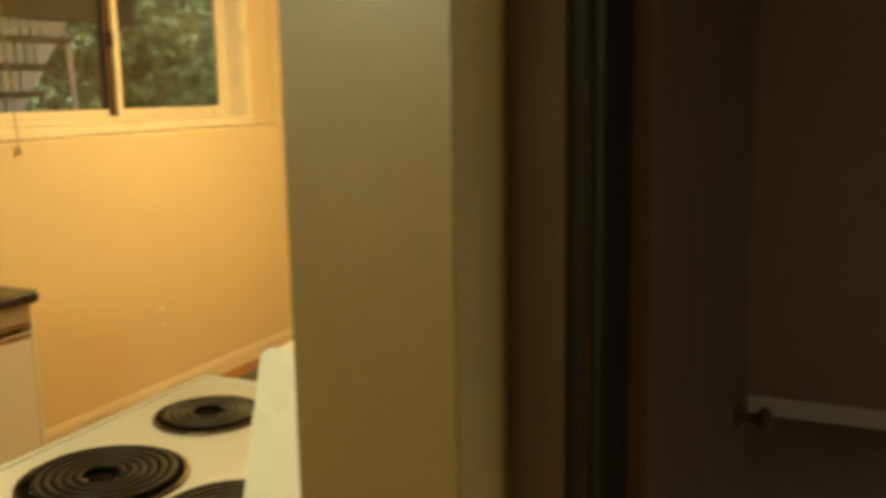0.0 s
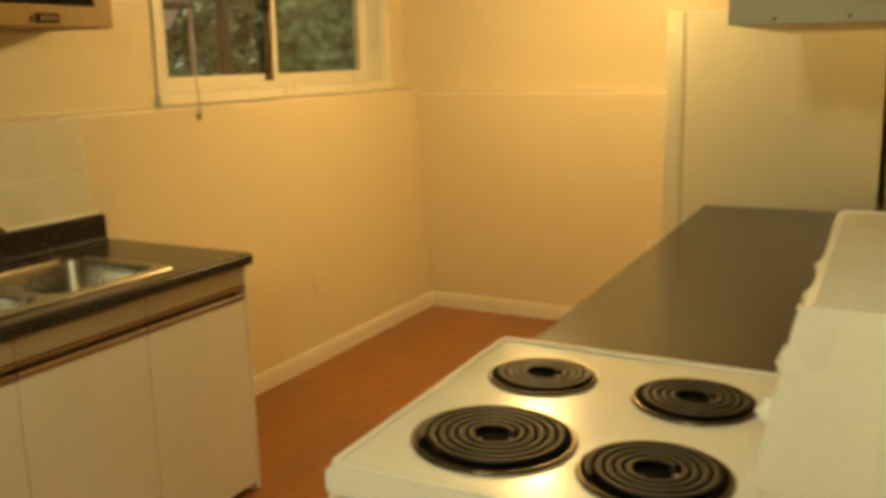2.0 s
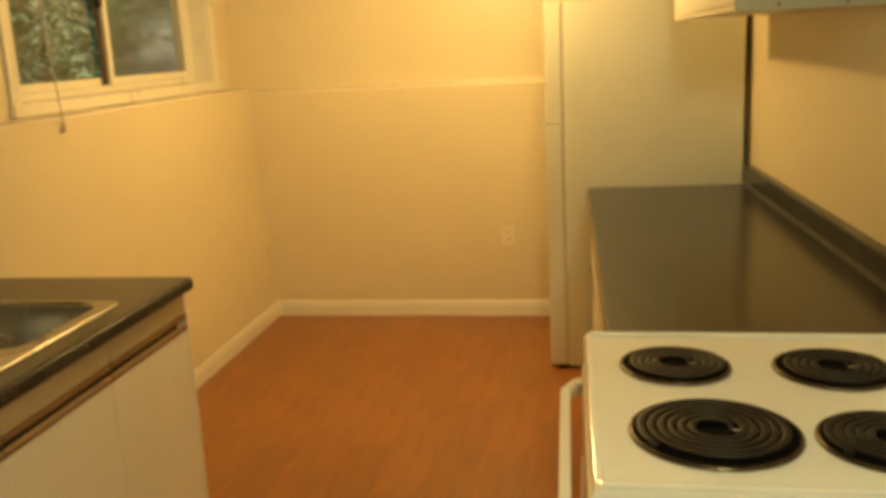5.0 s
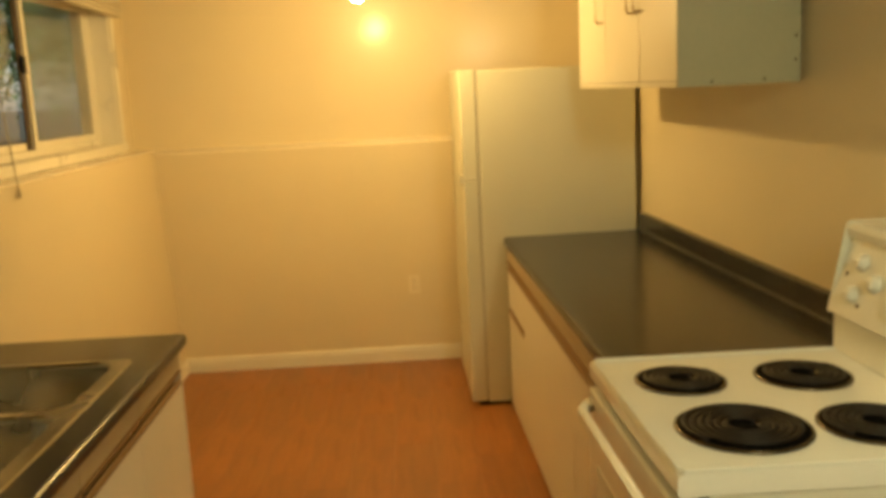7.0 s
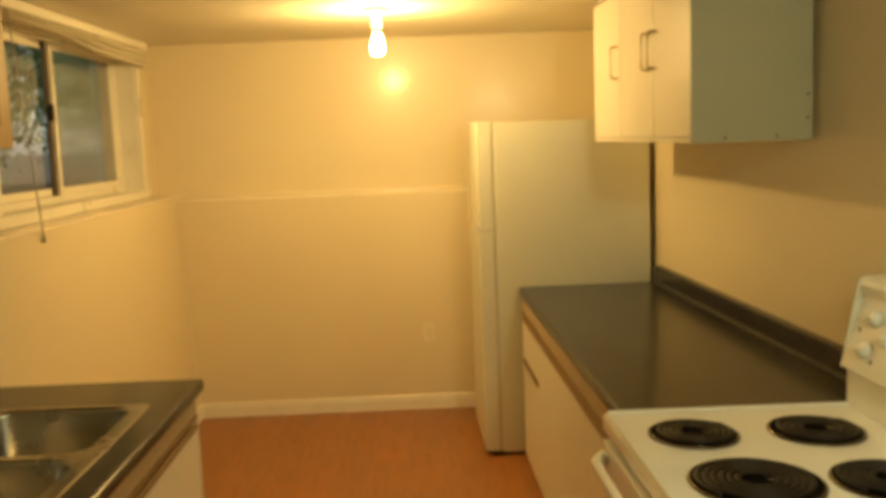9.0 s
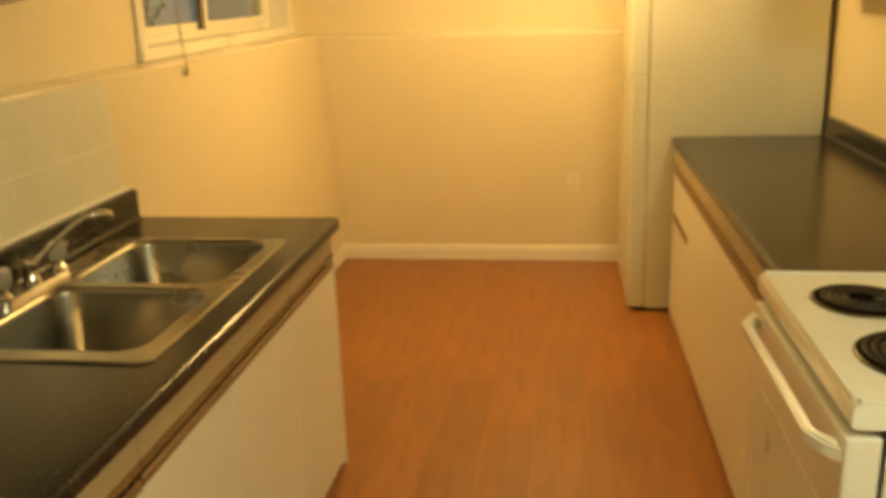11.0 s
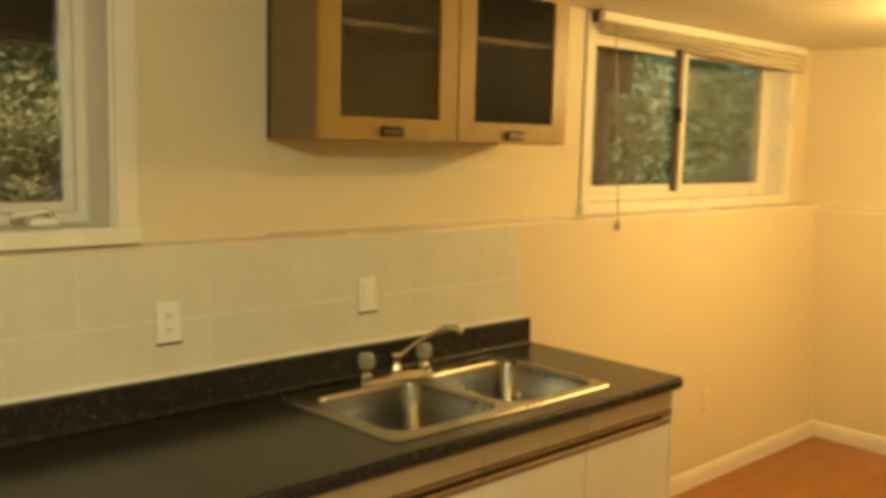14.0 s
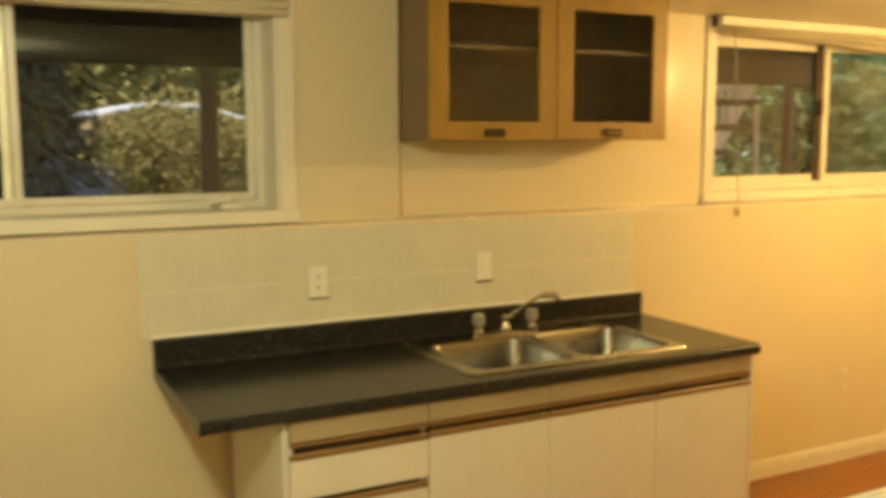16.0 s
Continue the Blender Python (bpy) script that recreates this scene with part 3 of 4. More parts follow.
def cover_plate(m, kind, mat=PLASTIC):
    p = thing("wall_outlet" if kind == "outlet" else "wall_switch", m, "ivory plastic %s plate on the wall" % kind, kind, "cover plates")
    part("plate", box(0, 0.006, -0.036, 0.036, -0.059, 0.059, 0.003), mat, p)
    if mat is PLASTIC:
        # the shadow line below the plate, laid on as a dark strip
        part("wall_gap", box(0.0005, 0.0035, -0.038, 0.042, -0.066, -0.0595), DARK, p, "dark strip put in for the shadow under the plate")
    if kind == "outlet":
        for z in (-0.021, 0.021):
            s = part("socket", prism(rounded(0, z, 0.032, 0.028, 0.012), "x", 0.004, 0.008), mat, p)
            part("slot", boxes((0.0075, 0.0084, -0.008, -0.005, z - 0.004, z + 0.006), (0.0075, 0.0084, 0.005, 0.008, z - 0.004, z + 0.006), (0.0075, 0.0084, -0.002, 0.002, z - 0.011, z - 0.007)), DARK, s)
    else:
        part("rocker", box(0.004, 0.010, -0.016, 0.016, -0.033, 0.033, 0.002), PLASTIC, p)
    return p


cover_plate(LOWM @ pose(0.0126, 0.494, 1.168), "outlet")
cover_plate(LOWM @ pose(0.0126, 1.222, 1.180), "switch")
blank = thing("blank_plate", LOWM @ pose(0.0, 3.41, 0.43), "painted-over blank wall plate with two white screws", "wall plate")
part("plate", box(0, 0.004, -0.036, 0.036, -0.058, 0.058, 0.002), WALL, blank)
for z in (-0.043, 0.043):
    part("screw", lathe([(0.010, 0.0), (0.010, 0.006), (0.006, 0.010), (0.0, 0.011)], 16, None, pose(0.003, 0, z, 0, 90, 0)), PLASTIC, blank, "white screw cap", True)
cover_plate(pose(-2.073, BACK_Y, 0.485, 0, 0, -90), "outlet", PLATEM)

# glass-fronted wall cabinet
gc = thing("glass_cabinet", pose(UP_X, 0.885, 1.70), "birch wall cabinet with two frosted glass doors", "cabinet")
GW, GD, GH = 1.14, 0.315, 0.594
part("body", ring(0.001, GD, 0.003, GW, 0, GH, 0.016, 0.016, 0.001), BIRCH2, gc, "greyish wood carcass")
part("back_panel", box(0.001, 0.009, 0.0195, GW - 0.0165, 0.0165, GH - 0.0165), INSIDE, gc, "pale back panel behind the glass")
# added dark sheet, so the split between the doors looks shaded
part("divider", box(GD - 0.02, GD - 0.001, GW / 2 - 0.012, GW / 2 + 0.012, 0.0165, GH - 0.0165), DARK, gc, "dark sheet added as shade in the gap between the doors")
# dark strip in place of the shade between cabinet and wall
part("wall_gap", box(0.0555, 0.072, -0.0005, 0.0025, 0.002, GH), DARK, gc, "dark strip put in for the shade beside the wall")
part("shelf", box(0.01, GD - 0.03, 0.02, GW - 0.017, 0.355, 0.371, 0.002), MELA, gc, "pale shelf behind the glass")
for k in range(2):
    a, b = k * GW / 2 + (0.002 if k == 0 else 0.004), (k + 1) * GW / 2 - (0.004 if k == 0 else 0.002)
    x0, x1 = GD + 0.002, GD + 0.022
    st = 0.078
    fm = ring(x0, x1, a, b, 0.002, GH - 0.002, st, 0.072, 0.003)
    dr = part("door", fm, BIRCH, gc, "birch door frame")
    part("pane", box(x0 + 0.006, x0 + 0.010, a + st - 0.006, b - st + 0.006, 0.070, GH - 0.070), CABGLASS, dr, "frosted glass pane")
    hy = (a + b) / 2 - 0.005
    cup = prism([(x1, 0.016), (x1 + 0.006, 0.014), (x1 + 0.020, 0.024), (x1 + 0.018, 0.036), (x1 + 0.006, 0.046), (x1, 0.046)], "y", hy - 0.042, hy + 0.042)
    part("cup_pull", cup, BRONZE, dr, "dark bronze cup pull")

# ---- stove side ----
ST = pose(-1.588, 0.70, 0.003, 0, 0.8, 1.7)
stove = thing("electric_stove", ST, "white electric stove with four black coil burners", "stove")
SW, SD = 0.757, 0.83
part("body", box(0.068, SD, 0.006, SW - 0.006, 0.02, 0.862, 0.004), ENAMEL2, stove, "cream side panels")
# black filler box gives the door's gap its shade by colour
part("door_gap", box(0.0605, 0.0675, 0.014, SW - 0.014, 0.04, 0.860), BLACK, stove, "black filler put in as shade behind the oven door")
part("cooktop", prism([(0.0, 0.872), (0.006, 0.866), (SD, 0.866), (SD, 0.915), (0.016, 0.915), (0.004, 0.910), (0.0, 0.902)], "y", 0, SW), ENAMEL, stove, "white enamel cooktop")
rim = bmesh.new()
add_box(rim, 0.012, SD - 0.1, 0.001, 0.016, 0.9155, 0.922, 0.003)
add_box(rim, 0.012, SD - 0.1, SW - 0.016, SW - 0.001, 0.9155, 0.922, 0.003)
add_box(rim, 0.004, 0.018, 0.016, SW - 0.016, 0.9155, 0.920, 0.002)
part("rim", rim, ENAMEL, stove, "raised edge of the cooktop")
od = part("oven_door", box(-0.004, 0.060, 0.008, SW - 0.008, 0.20, 0.845, 0.007, 3), ENAMEL, stove, "white oven door")
part("oven_window", box(-0.0065, -0.0045, 0.11, SW - 0.11, 0.34, 0.66, 0.001), ENAMEL2, od, "pale oven window panel")
hb = prism([(-0.0045, 0.016), (-0.030, 0.046), (-0.050, 0.088), (-0.053, 0.10), (-0.053, SW - 0.10), (-0.050, SW - 0.088), (-0.030, SW - 0.046), (-0.0045, SW - 0.016),
            (-0.0045, SW - 0.062), (-0.024, SW - 0.086), (-0.032, SW - 0.11), (-0.032, 0.11), (-0.024, 0.086), (-0.0045, 0.062)], "z", 0.788, 0.820)
bmesh.ops.bevel(hb, geom=[e for e in hb.edges if abs(e.verts[0].co.z - e.verts[1].co.z) < 1e-4], offset=0.005, segments=2, affect="EDGES")
part("handle", hb, ENAMEL, od, "white oven door bar handle")
part("drawer", box(0.0, 0.060, 0.008, SW - 0.008, 0.05, 0.19, 0.005), ENAMEL, stove, "storage drawer front")
part("kick", box(0.06, SD - 0.02, 0.02, SW - 0.02, 0.0, 0.02), BLACK, stove)
# control panel: a riser, the leaning face and a cap
part("riser", box(0.684, SD, 0.002, SW - 0.002, 0.9155, 1.04, 0.003), ENAMEL, stove)
part("control_panel", prism([(0.728, 1.225), (0.665, 1.026), (0.700, 1.018), (SD, 1.03), (SD, 1.225)], "y", 0.0, SW), ENAMEL, stove, "leaning white control panel")
part("cap", prism([(0.718, 1.226), (0.713, 1.250), (0.717, 1.262), (0.728, 1.269), (SD + 0.004, 1.271), (SD + 0.004, 1.226)], "y", 0.0, SW), ENAMEL, stove, "white top cap of the control panel")
for y0, y1 in ((-0.006, -0.0005), (SW + 0.0005, SW + 0.006)):
    ends = [(0.668, 1.022), (0.709, 1.252), (0.713, 1.264), (0.724, 1.2715), (SD + 0.005, 1.2735), (SD + 0.005, 1.02), (0.70, 1.014)]
    ep = part("end_plate", prism(ends, "y", y0, y1), ENAMEL2, stove, "cream end plate of the control panel")
    inner = [(0.682, 1.034), (0.724, 1.245), (SD - 0.012, 1.247), (SD - 0.012, 1.034)]
    part("end_inset", prism(inner, "y", y0 - 0.0015 if y0 < 0 else y1, y0 if y0 < 0 else y1 + 0.0015), ENAMEL2, ep)
LEAN = math.degrees(math.atan2(0.06, 0.19))
for y, h in ((0.660, 0.045), (0.660, -0.040), (0.575, 0.005), (0.095, 0.045), (0.095, -0.040), (0.18, 0.005)):
    m = pose(0.698 + h * 0.3158, y, 1.128 + h, 0, -90 + LEAN, 0)
    kb = lathe([(0.024, 0.0), (0.024, 0.008), (0.020, 0.010), (0.019, 0.019), (0.016, 0.021), (0.0, 0.021)], 20, None, m)
    kk = part("control_knob", kb, ENAMEL, stove, "round white control knob", True)
    bm = bmesh.new()
    add_box(bm, -0.004, 0.004, -0.019, 0.019, 0.020, 0.026, 0.002)
    bmesh.ops.transform(bm, matrix=m, verts=bm.verts)
    part("grip", bm, ENAMEL, kk)


def on_panel(x0, x1, y0, y1, z0, z1, bevel=0.001):
    """A box on the leaning face: x off the face, z along it."""
    bm = box(-x1, -x0, y0, y1, z0, z1, bevel)
    bmesh.ops.transform(bm, matrix=pose(0.698, 0, 1.128, 0, LEAN, 0), verts=bm.verts)
    return bm


clock = part("clock_panel", on_panel(0.0005, 0.009, 0.26, 0.51, -0.066, 0.060, 0.003), ENAMEL2, stove, "pale keypad panel")
part("display", on_panel(0.009, 0.0105, 0.355, 0.418, 0.010, 0.034), BLACK, clock, "black clock display")
for r in range(2):
    for c in range(5):
        y = 0.290 + c * 0.042
        part("key", on_panel(0.009, 0.0108, y, y + 0.026, -0.045 + r * 0.026, -0.031 + r * 0.026), ENAMEL, clock)
for y, h in ((0.715, 0.0), (0.615, -0.07), (0.135, -0.07)):
    part("indicator_light", on_panel(0.0005, 0.003, y, y + 0.010, h, h + 0.010), BRONZE, stove, "tiny dark indicator lamp")


def burner(x, y, r, turns):
    pan = lathe([(r + 0.0165, 0.9158), (r + 0.0165, 0.9205), (r + 0.011, 0.9195), (r + 0.004, 0.917), (r * 0.55, 0.9165), (0.02, 0.9162), (0.0, 0.9162)], 40, None, pose(x, y, 0))
    tr = lathe([(r + 0.017, 0.9157), (r + 0.025, 0.9157), (r + 0.024, 0.9200), (r + 0.020, 0.9222), (r + 0.017, 0.9215)], 40, None, pose(x, y, 0))
    bmesh.ops.delete(tr, geom=[f for f in tr.faces if len(f.verts) > 4], context="FACES_ONLY")
    p = part("drip_pan", pan, PAN, stove, "black round drip pan", True)
    part("trim_ring", tr, RINGM, p, "browned chrome ring round the pan", True)
    pts = [(x + 0.031 * math.cos(0.35), y + 0.031 * math.sin(0.35), 0.921)]
    n = int(turns * 30)
    for i in range(n + 1):
        a = 2 * math.pi * turns * i / n + 0.6
        rr = 0.033 + (r - 0.027) * i / n
        pts.append((x + rr * math.cos(a), y + rr * math.sin(a), 0.9262))
    a = pts[-1]
    d = Vector((a[0] - x, a[1] - y, 0)).normalized()
    pts += [(a[0] + d.x * 0.004, a[1] + d.y * 0.004, 0.926), (a[0] + d.x * 0.007, a[1] + d.y * 0.007, 0.921)]
    c = part("coil", tube(pts, 0.0074, 6, None, 0.36), IRON, p, "dark spiral heating coil", True)
    for k in range(3):
        a = 2 * math.pi * k / 3
        dx, dy = math.cos(a), math.sin(a)
        part("support", tube([(x + 0.028 * dx, y + 0.028 * dy, 0.922), (x + r * dx, y + r * dy, 0.922)], 0.002, 4), CHROME, p, "coil support bar")
    # matte black disc paints the dark hole in the coil's middle
    part("hub", lathe([(0.027, 0.9165), (0.027, 0.9185), (0.024, 0.9195), (0.0, 0.9195)], 24, None, pose(x, y, 0)), PAN, p, "", True)


burner(0.214, 0.212, 0.122, 5.5)
burner(0.184, 0.545, 0.089, 4)
burner(0.497, 0.536, 0.095, 4)
burner(0.502, 0.190, 0.101, 4.5)

# counter and cabinets beyond the stove
RC = pose(-1.545, 1.462, 0, 0, 0, 1.5)
RL = 2.20
rc = thing("long_counter", RC, "black laminate countertop between stove and fridge", "countertop")
t = 0.042
prof = [(0.80, CT - t), (0.008, CT - t), (0.0, CT - t + 0.008)] + [(0.014 - 0.014 * math.cos(a), CT - 0.014 + 0.014 * math.sin(a)) for a in (radians(15 * k) for k in range(7))] + [(0.80, CT)]
part("worktop", prism(prof, "y", 0, RL), STONE, rc)
us = part("backsplash", upstand(-0.036, -1, 0.885, 3.09, 0.036, 0.992), STONE, rc, "black laminate upstand")
us.matrix_basis = RC.inverted() @ EAST
for k, (a, b, dw) in enumerate(((0.004, 0.55, 0), (0.552, 1.10, 0), (1.102, 1.655, 0), (1.657, 2.17, 2))):
    m = pose(-1.536, 1.466, 0, 0, 0, 181.5) @ pose(0, -b, 0)
    base_cabinet("base_cabinet", 0, b - a, dw, "white base cabinet with oak finger pulls" + (" and drawers beside the fridge" if dw else ""), 0.0, -0.62, m=m)

# upper cabinet with three doors
UCM = pose(-1.200, 1.98, 1.642, 0, 0, 1.4)
uc = thing("wall_cabinet", UCM, "white wall cabinet with three doors and wire pulls", "cabinet")
UL, UH, UD = 1.46, CEIL_Z - 1.642 - 0.004, 0.400
part("body", ring(0.02, UD, 0.0, UL, 0, UH, 0.016, 0.016), MELA, uc)
part("back", box(UD - 0.01, UD - 0.001, 0.0165, UL - 0.0165, 0.0165, UH - 0.0165), MELA, uc)
# the side's weak light is put into this darker panel colour
part("side_panel", box(0.0, UD - 0.004, -0.008, -0.0005, -0.006, UH, 0.001), UCSIDE, uc, "side panel, its dimmer light put into a greenish grey colour")
for x, z in ((0.11, 0.008), (0.28, 0.008), (UD - 0.018, 0.065), (UD - 0.018, 0.14), (UD - 0.018, 0.52)):
    part("screw", lathe([(0.005, 0), (0.005, 0.001), (0.0, 0.002)], 10, None, pose(x, -0.008, z, 90, 0, 0)), BRONZE, uc, "small dark screw head")
# gap shade as colour: a strip at the back, a sheet behind the doors
part("back_gap", box(UD - 0.004, UD - 0.0005, -0.006, -0.0005, 0.2, UH), DARK, uc, "dark strip painting the gap's shade behind the side panel")
part("front_gap", box(0.0185, 0.0196, 0.002, UL - 0.002, 0.013, UH - 0.01), DARK, uc)
part("bottom_strip", box(0.0, 0.02, 0.0, UL, -0.004, 0.012, 0.001), MELA, uc)
for a, b, hy in ((0.002, 0.4315, 0.396), (0.4385, 0.9345, 0.482), (0.9415, UL - 0.002, 0.98)):
    d = part("door", box(0.0, 0.018, a, b, 0.015, UH - 0.03, 0.002), MELA, uc)
    part("wire_pull", tube([(0.0, hy, 0.262), (-0.028, hy, 0.264), (-0.032, hy, 0.272), (-0.032, hy, 0.385), (-0.028, hy, 0.393), (0.0, hy, 0.395)], 0.0042, 8), BRASS, d, "brass-coloured wire pull", True)

# fridge
FR = pose(-1.705, 3.70, 0, 0, 0, 1.2)
fr = thing("refrigerator", FR, "white top-freezer refrigerator beside the counter", "refrigerator")
part("body", box(0.0, 0.80, 0, 0.76, 0.018, 1.748, 0.006), FRIDGEM, fr)
part("gasket", box(-0.014, 0.0, 0.003, 0.757, 0.03, 1.746), SEAL, fr, "grey door gasket")
lowd = part("fridge_door", box(-0.088, -0.014, 0.0, 0.76, 0.026, 1.1992, 0.004, 3), FRIDGEM, fr)
topd = part("freezer_door", box(-0.088, -0.014, 0.0, 0.76, 1.2008, 1.752, 0.004, 3), FRIDGEM, fr)
part("centre_hinge", box(-0.106, -0.0885, 0.004, 0.05, 1.18, 1.22, 0.004), FRIDGEM, fr, "small middle hinge")
part("hinge_cover", box(-0.07, 0.04, 0.69, 0.75, 1.7525, 1.765, 0.004), FRIDGEM, fr)
part("kickplate", box(-0.05, 0.70, 0.015, 0.745, 0.0, 0.018), BLACK, fr, "black kick plate")

# bare bulbs on the ceiling


def bulb_holder(x, y, label):
    L = thing("ceiling_bulb", pose(x, y, CEIL_Z), label, "ceiling lamp")
    part("canopy", lathe([(0.0, 0.0), (0.058, -0.0005), (0.058, -0.012), (0.048, -0.024), (0.026, -0.030), (0.026, -0.085), (0.024, -0.089), (0.0, -0.089)], 28), PLASTIC, L, "white porcelain lampholder", True)
    part("screw_base", lathe([(0.013, -0.089), (0.013, -0.110), (0.016, -0.115)], 18), CHROME, L, "", True)
    gb = [(0.0155, -0.115), (0.017, -0.130), (0.024, -0.150), (0.030, -0.170), (0.0315, -0.185), (0.028, -0.203), (0.018, -0.215), (0.0, -0.219)]
    g = part("bulb_glass", lathe(gb, 22), GLOW, L, "glowing warm glass bulb", True)
    g.visible_shadow = False
    return L


bulb_holder(BULB[0], BULB[1], "bare glowing light bulb in a ceiling holder")
dome = thing("dome_light", pose(NEAR_BULB[0], NEAR_BULB[1], CEIL_Z), "glowing opal glass dome on the ceiling", "ceiling lamp")
part("rim", lathe([(0.0, 0.0), (0.120, -0.0005), (0.120, -0.018), (0.112, -0.022), (0.0, -0.022)], 36), TRIM, dome, "white metal rim", True)
opal = part("dome_glass", lathe([(0.108, -0.0225), (0.107, -0.040), (0.096, -0.064), (0.070, -0.084), (0.035, -0.094), (0.0, -0.096)], 36), OPAL, dome, "glowing opal glass", True)
opal.visible_shadow = False

# ---- outside ----
GZ = 0.62
setting("ground", boxes((-400, OUT_X - 0.002, -300, 300, GZ - 0.3, GZ), (EAST_X + 0.152, 400, -300, 300, GZ - 0.3, GZ), (OUT_X - 0.002, EAST_X + 0.152, -300, SOUTH_Y - 0.152, GZ - 0.3, GZ), (OUT_X - 0.002, EAST_X + 0.152, 4.952, 300, GZ - 0.3, GZ)), GROUND, "damp garden ground")


def bush(name, x, y, z, w, d, h, mat, n, leaf, label, seed, category="bush"):
    """Stems and many small tilted leaves in uneven clumps."""
    rnd = random.Random(seed)
    root = thing(name, pose(x, y, z), label, category)
    st = bmesh.new()
    for k in range(9):
        a = rnd.uniform(0, 6.28)
        ex, ey = 0.4 * w * math.cos(a), 0.4 * d * math.sin(a)
        tube([(0.1 * ex, 0.1 * ey, 0), (0.5 * ex, 0.5 * ey, 0.45 * h), (ex, ey, 0.85 * h * rnd.uniform(0.7, 1))], [0.02, 0.014, 0.006], 5, st)
    part("stems", st, BARK, root)
    verts, faces = [], []
    clumps = [(rnd.uniform(-0.42, 0.42) * w, rnd.uniform(-0.42, 0.42) * d, rnd.uniform(0.12, 0.9) ** 0.8 * h, rnd.uniform(0.14, 0.30)) for _ in range(26)]
    for k in range(n):
        cx, cy_, cz, cr = clumps[rnd.randrange(len(clumps))]
        p = Vector((cx + rnd.gauss(0, cr * 0.5) * w * 0.7, cy_ + rnd.gauss(0, cr * 0.5) * d * 0.7, max(0.02, cz + rnd.gauss(0, cr * 0.45) * h * 0.7)))
        m = Euler((rnd.uniform(-1.0, 1.0), rnd.uniform(-1.0, 1.0), rnd.uniform(0, 6.28))).to_matrix()
        s = leaf * rnd.uniform(0.6, 1.5)
        i = len(verts)
        verts += [tuple(p + m @ Vector(q)) for q in ((-s, 0, 0), (0, -0.45 * s, 0.1 * s), (s, 0, 0), (0, 0.45 * s, 0.1 * s))]
        faces.append((i, i + 1, i + 2, i + 3))
    me = bpy.data.meshes.new("leaves")
    me.from_pydata(verts, [], faces)
    me.materials.append(mat)
    ob = tagged(new("leaves", me), kind="stuff")
    ob.parent = root
    return root


bush("bush", -7.9, 1.15, GZ, 1.5, 1.7, 1.28, LEAF1, 70000, 0.019, "yellow-green garden bush outside the window", 1)
bush("bush", -8.3, 2.75, GZ, 1.6, 1.5, 1.35, LEAF1, 56000, 0.019, "yellow-green garden bush outside the window", 2)
bush("bush", -7.2, 6.9, GZ, 1.6, 2.2, 2.3, LEAF2, 22000, 0.045, "green shrub outside the window", 3)
bush("bush", -8.6, 9.2, GZ, 2.4, 3.6, 3.6, LEAF2, 24000, 0.055, "tall green shrub outside the window", 4)
bush("bush", -9.0, 13.0, GZ, 3.0, 4.0, 4.2, LEAF2, 14000, 0.07, "tall green shrub outside the window", 5)
bush("hedge", -17.0, 5.0, GZ, 3.0, 26.0, 5.0, LEAF1, 45000, 0.085, "tall mixed hedge beyond the garden", 6, "hedge")
bush("hedge", -21.0, 8.0, GZ, 3.0, 40.0, 9.0, LEAF2, 50000, 0.13, "dark green trees beyond the garden", 7, "hedge")

bush("hedge", -27.0, 6.0, GZ, 4.0, 70.0, 13.0, LEAF2, 70000, 0.30, "dense far trees closing the view past the garden", 9, "hedge")
bush("hedge", -15.0, 25.0, GZ, 16.0, 6.0, 9.0, LEAF2, 50000, 0.13, "dense dark trees past the end of the garden", 8, "hedge")


def conifer(x, y, z, h, r, seed):
    rnd = random.Random(seed)
    root = thing("conifer", pose(x, y, z), "dark green conifer in the garden", "tree")
    part("trunk", lathe([(0.11, 0), (0.08, h * 0.5), (0.015, h)], 10), BARK, root)
    verts, faces = [], []
    for k in range(18000):
        t = rnd.random() ** 0.8
        a = rnd.uniform(0, 6.28)
        lim = r * (1 - t) * (0.75 + 0.25 * math.sin(5 * a + 17 * t))
        q = lim * rnd.random() ** 0.5
        p = Vector((q * math.cos(a), q * math.sin(a), 0.08 * h + 0.92 * h * t - 0.15 * q))
        m = Euler((rnd.uniform(-0.6, 0.6), rnd.uniform(0.1, 0.8), a)).to_matrix()
        s = 0.05 * rnd.uniform(0.6, 1.5)
        i = len(verts)
        verts += [tuple(p + m @ Vector(v)) for v in ((-s, 0, 0), (0, -0.3 * s, 0), (s * 1.3, 0, -0.2 * s), (0, 0.3 * s, 0))]
        faces.append((i, i + 1, i + 2, i + 3))
    me = bpy.data.meshes.new("crown")
    me.from_pydata(verts, [], faces)
    me.materials.append(LEAF3)
    ob = tagged(new("crown", me), kind="stuff")
    ob.parent = root


conifer(-7.6, -0.35, GZ, 4.2, 0.85, 11)

porch = thing("porch_roof", pose(0, 0, 0), "dark wooden porch roof outside the windows", "porch")
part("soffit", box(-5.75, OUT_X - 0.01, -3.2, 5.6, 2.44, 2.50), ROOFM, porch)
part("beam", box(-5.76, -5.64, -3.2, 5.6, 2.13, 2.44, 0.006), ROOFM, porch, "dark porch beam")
for y, w in ((0.552, 0.086), (5.26, 0.07)):
    part("post", box(-5.70 - w / 2, -5.70 + w / 2, y, y + w, GZ, 2.13, 0.006), POST, porch, "dark brown porch post")

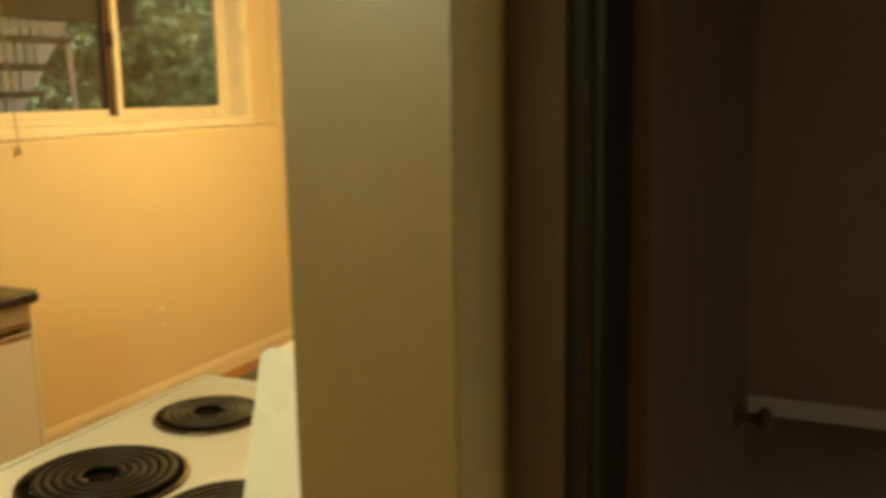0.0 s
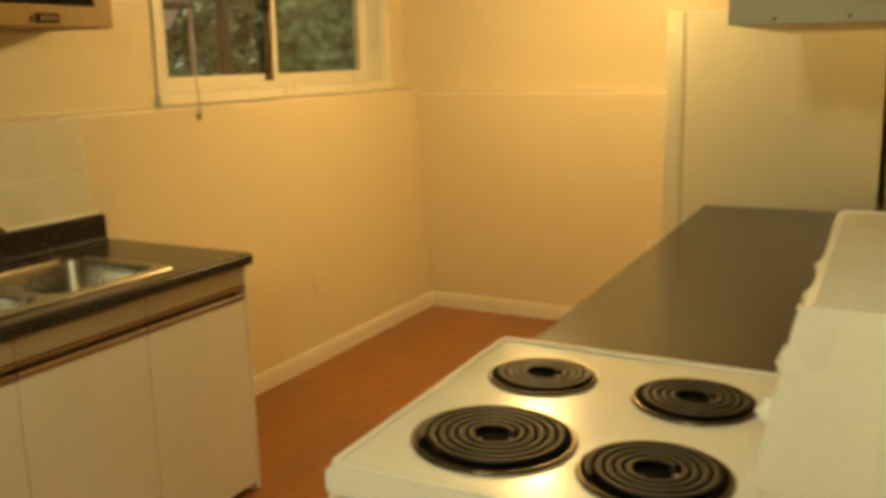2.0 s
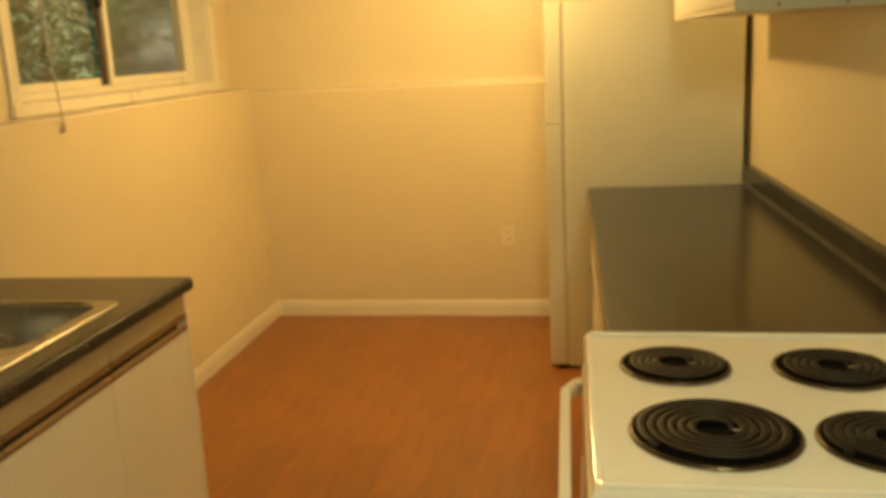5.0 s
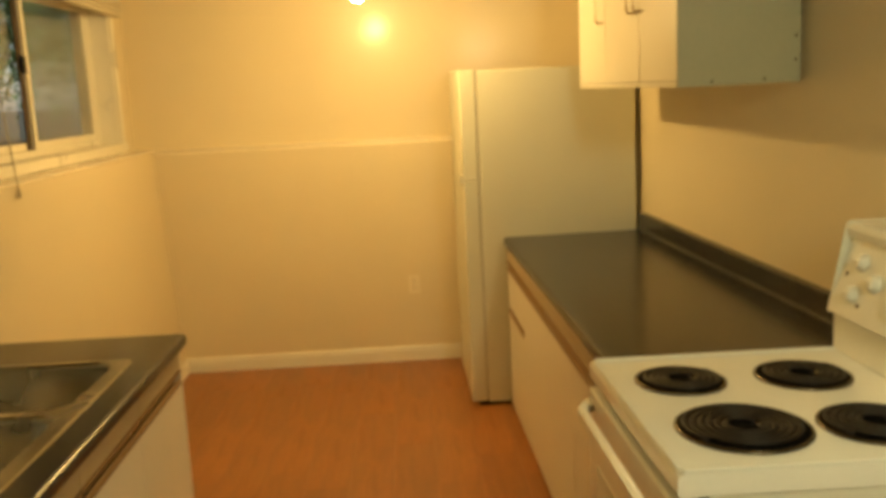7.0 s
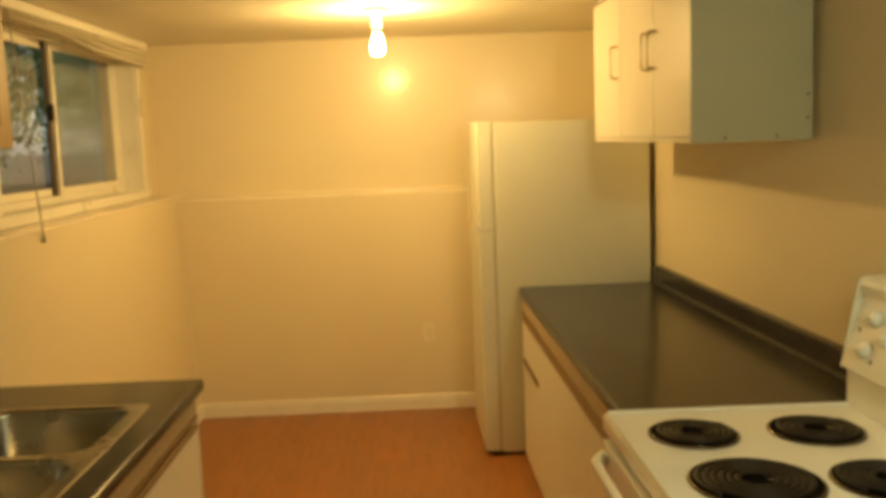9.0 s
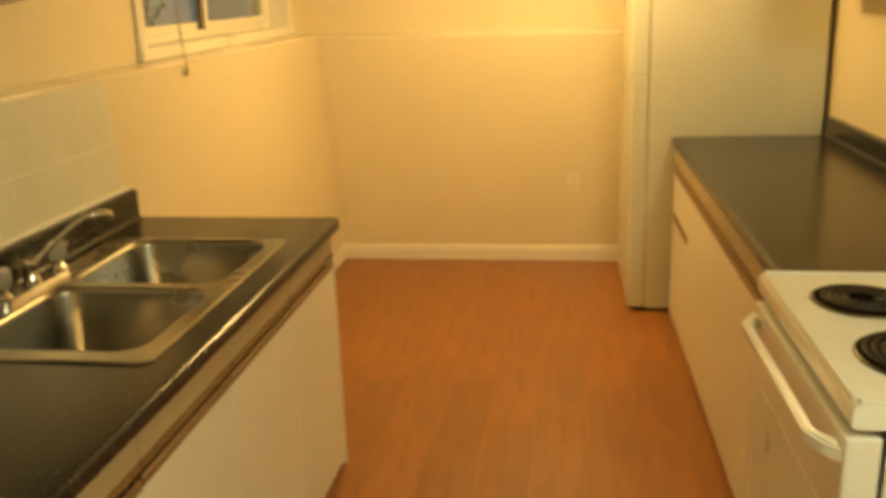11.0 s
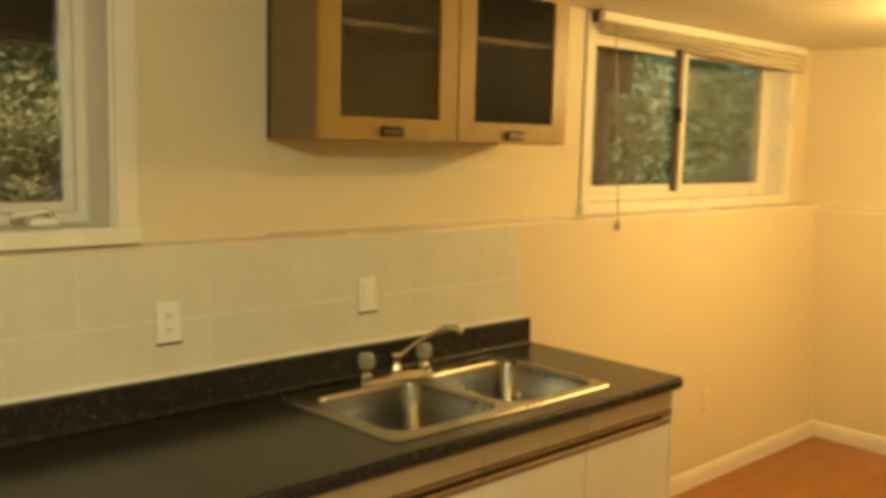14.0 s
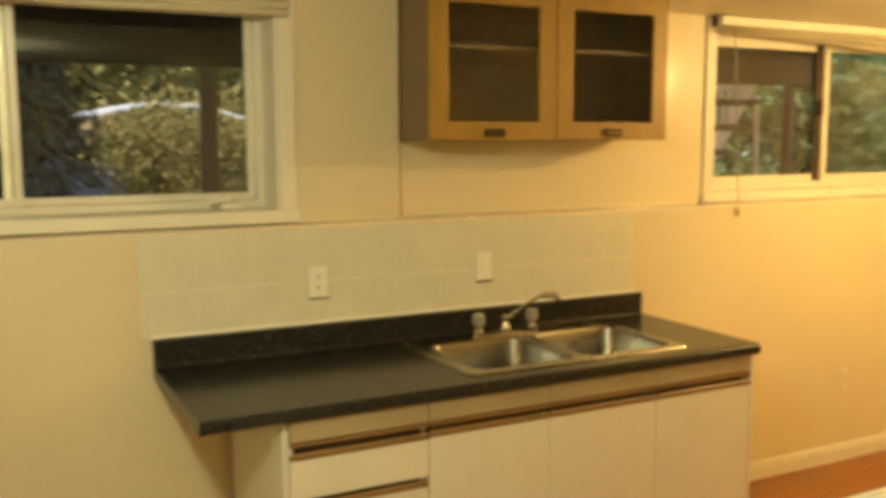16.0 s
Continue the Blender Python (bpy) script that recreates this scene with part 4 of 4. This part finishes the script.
# parked car behind the bush
car = thing("parked_car", pose(-11.6, 1.25, GZ, 0, 0, 96), "blue-grey parked car behind the bushes", "car")
body = prism([(-2.1, 0.25), (-2.15, 0.6), (-2.0, 0.82), (-1.2, 0.92), (1.15, 0.95), (2.05, 0.80), (2.15, 0.5), (2.1, 0.25)], "y", -0.85, 0.85)
bmesh.ops.bevel(body, geom=body.edges[:], offset=0.05, segments=2, affect="EDGES")
part("car_body", body, CARPAINT, car)
cab = prism([(-1.35, 0.93), (-0.75, 1.34), (-0.2, 1.46), (0.4, 1.45), (0.9, 1.30), (1.45, 0.93)], "y", -0.72, 0.72)
bmesh.ops.bevel(cab, geom=cab.edges[:], offset=0.06, segments=2, affect="EDGES")
part("cabin", cab, CARGLASS, car, "dark car windows")
# white sheet paints the sky's highlight along the blue-grey car's roof
part("car_roof", prism([(-0.8, 1.34), (-0.2, 1.468), (0.4, 1.458), (0.92, 1.32), (0.92, 1.36), (0.4, 1.50), (-0.2, 1.51), (-0.85, 1.37)], "y", -0.70, 0.70), WHITEW, car, "white roof, the sky's highlight put into its colour")
for x in (-1.35, 1.35):
    for y in (-0.84, 0.70):
        wl = part("wheel", lathe([(0.0, 0.0), (0.20, 0.0), (0.31, 0.01), (0.32, 0.07), (0.31, 0.13), (0.20, 0.14), (0.0, 0.14)], 24, None, pose(x, y, 0.32, -90, 0, 0)), TYRE, car, "", True)

# white outdoor stair
stair = thing("outdoor_stair", pose(-5.8, 4.0, GZ), "white painted outdoor stair with dark treads and slats", "stair")
for k in range(4):
    z, e = 0.80 + 0.20 * k, 0.48 + 0.145 * k
    part("tread", box(-0.7, 0.0, -0.3, e + 0.16, z - 0.045, z, 0.006), POST, stair, "dark wooden tread")
    for q in range(9):
        y = e - 0.05 - 0.085 * q
        if y > -0.28:
            part("slat", box(-0.03, -0.012, y - 0.052, y, z + 0.001, z + 0.145, 0.003), WHITEW, stair, "white slat")
    part("end_board", prism([(e - 0.03, z + 0.002), (e + 0.06, z + 0.002), (e + 0.17, z + 0.145), (e - 0.03, z + 0.145)], "x", -0.035, -0.008), WHITEW, stair, "white slanted end board")
arc = [(-0.02, 0.2 + 0.86 * v, 1.46 + 0.03 * v - 0.10 * max(0, v - 0.8) ** 1.5 * 10) for v in (i / 14 for i in range(15))]
part("rail", tube(arc, 0.022, 8), WHITEW, stair, "white curved rail", True)
part("rail_post", tube([(-0.02, 1.08, 0), (-0.02, 1.075, 0.7), (-0.02, 1.06, 1.42)], 0.02, 8), WHITEW, stair)

# ---- pieces: tiles and planks ----
tiles = setting("tile_backing", box(0.0, 0.0119, -0.156, 2.001, 1.012, WLEDGE - 0.002), GROUT, "pale grout behind the wall tiles")
tiles.matrix_world = LOWM
TW = 0.196
tile_z = [(1.0175, 1.170), (1.1745, WLEDGE - 0.001)]
for z0, z1 in tile_z:
    y = -0.155
    while y < 1.99:
        y1 = min(y + TW - 0.002, 2.0)
        bm = box(0.0100, 0.0125, y, y1, z0, z1, 0.0005, 1)
        part("tile", bm, TILE, tiles)
        y += TW

floor = setting("floor", box(OUT_X + 0.2, EAST_X, SOUTH_Y, BACK_Y + 0.1, -0.0138, -0.0085), GAP, "reddish brown laminate plank floor")
rnd = random.Random(5)
PW, PL = 0.19, 1.28
x = LOW_X - 0.02
while x < EAST_X:
    kitchen = x + PW < -0.56
    y, end = SOUTH_Y - rnd.uniform(0.0, 1.0), (BACK_Y + 0.005 if kitchen else 0.79)
    while y < end - 0.01:
        y1 = min(y + PL, end)
        y = max(y, SOUTH_Y)
        bm = box(-PW / 2 + 0.0002, PW / 2 - 0.0002, -(y1 - y) / 2 + 0.0002, (y1 - y) / 2 - 0.0002, -0.008, 0.0, 0.0005, 1)
        p = part("plank", bm, FLOORM, floor)
        p.location = (x + PW / 2, (y + y1) / 2, 0)
        y = y1
    x += PW
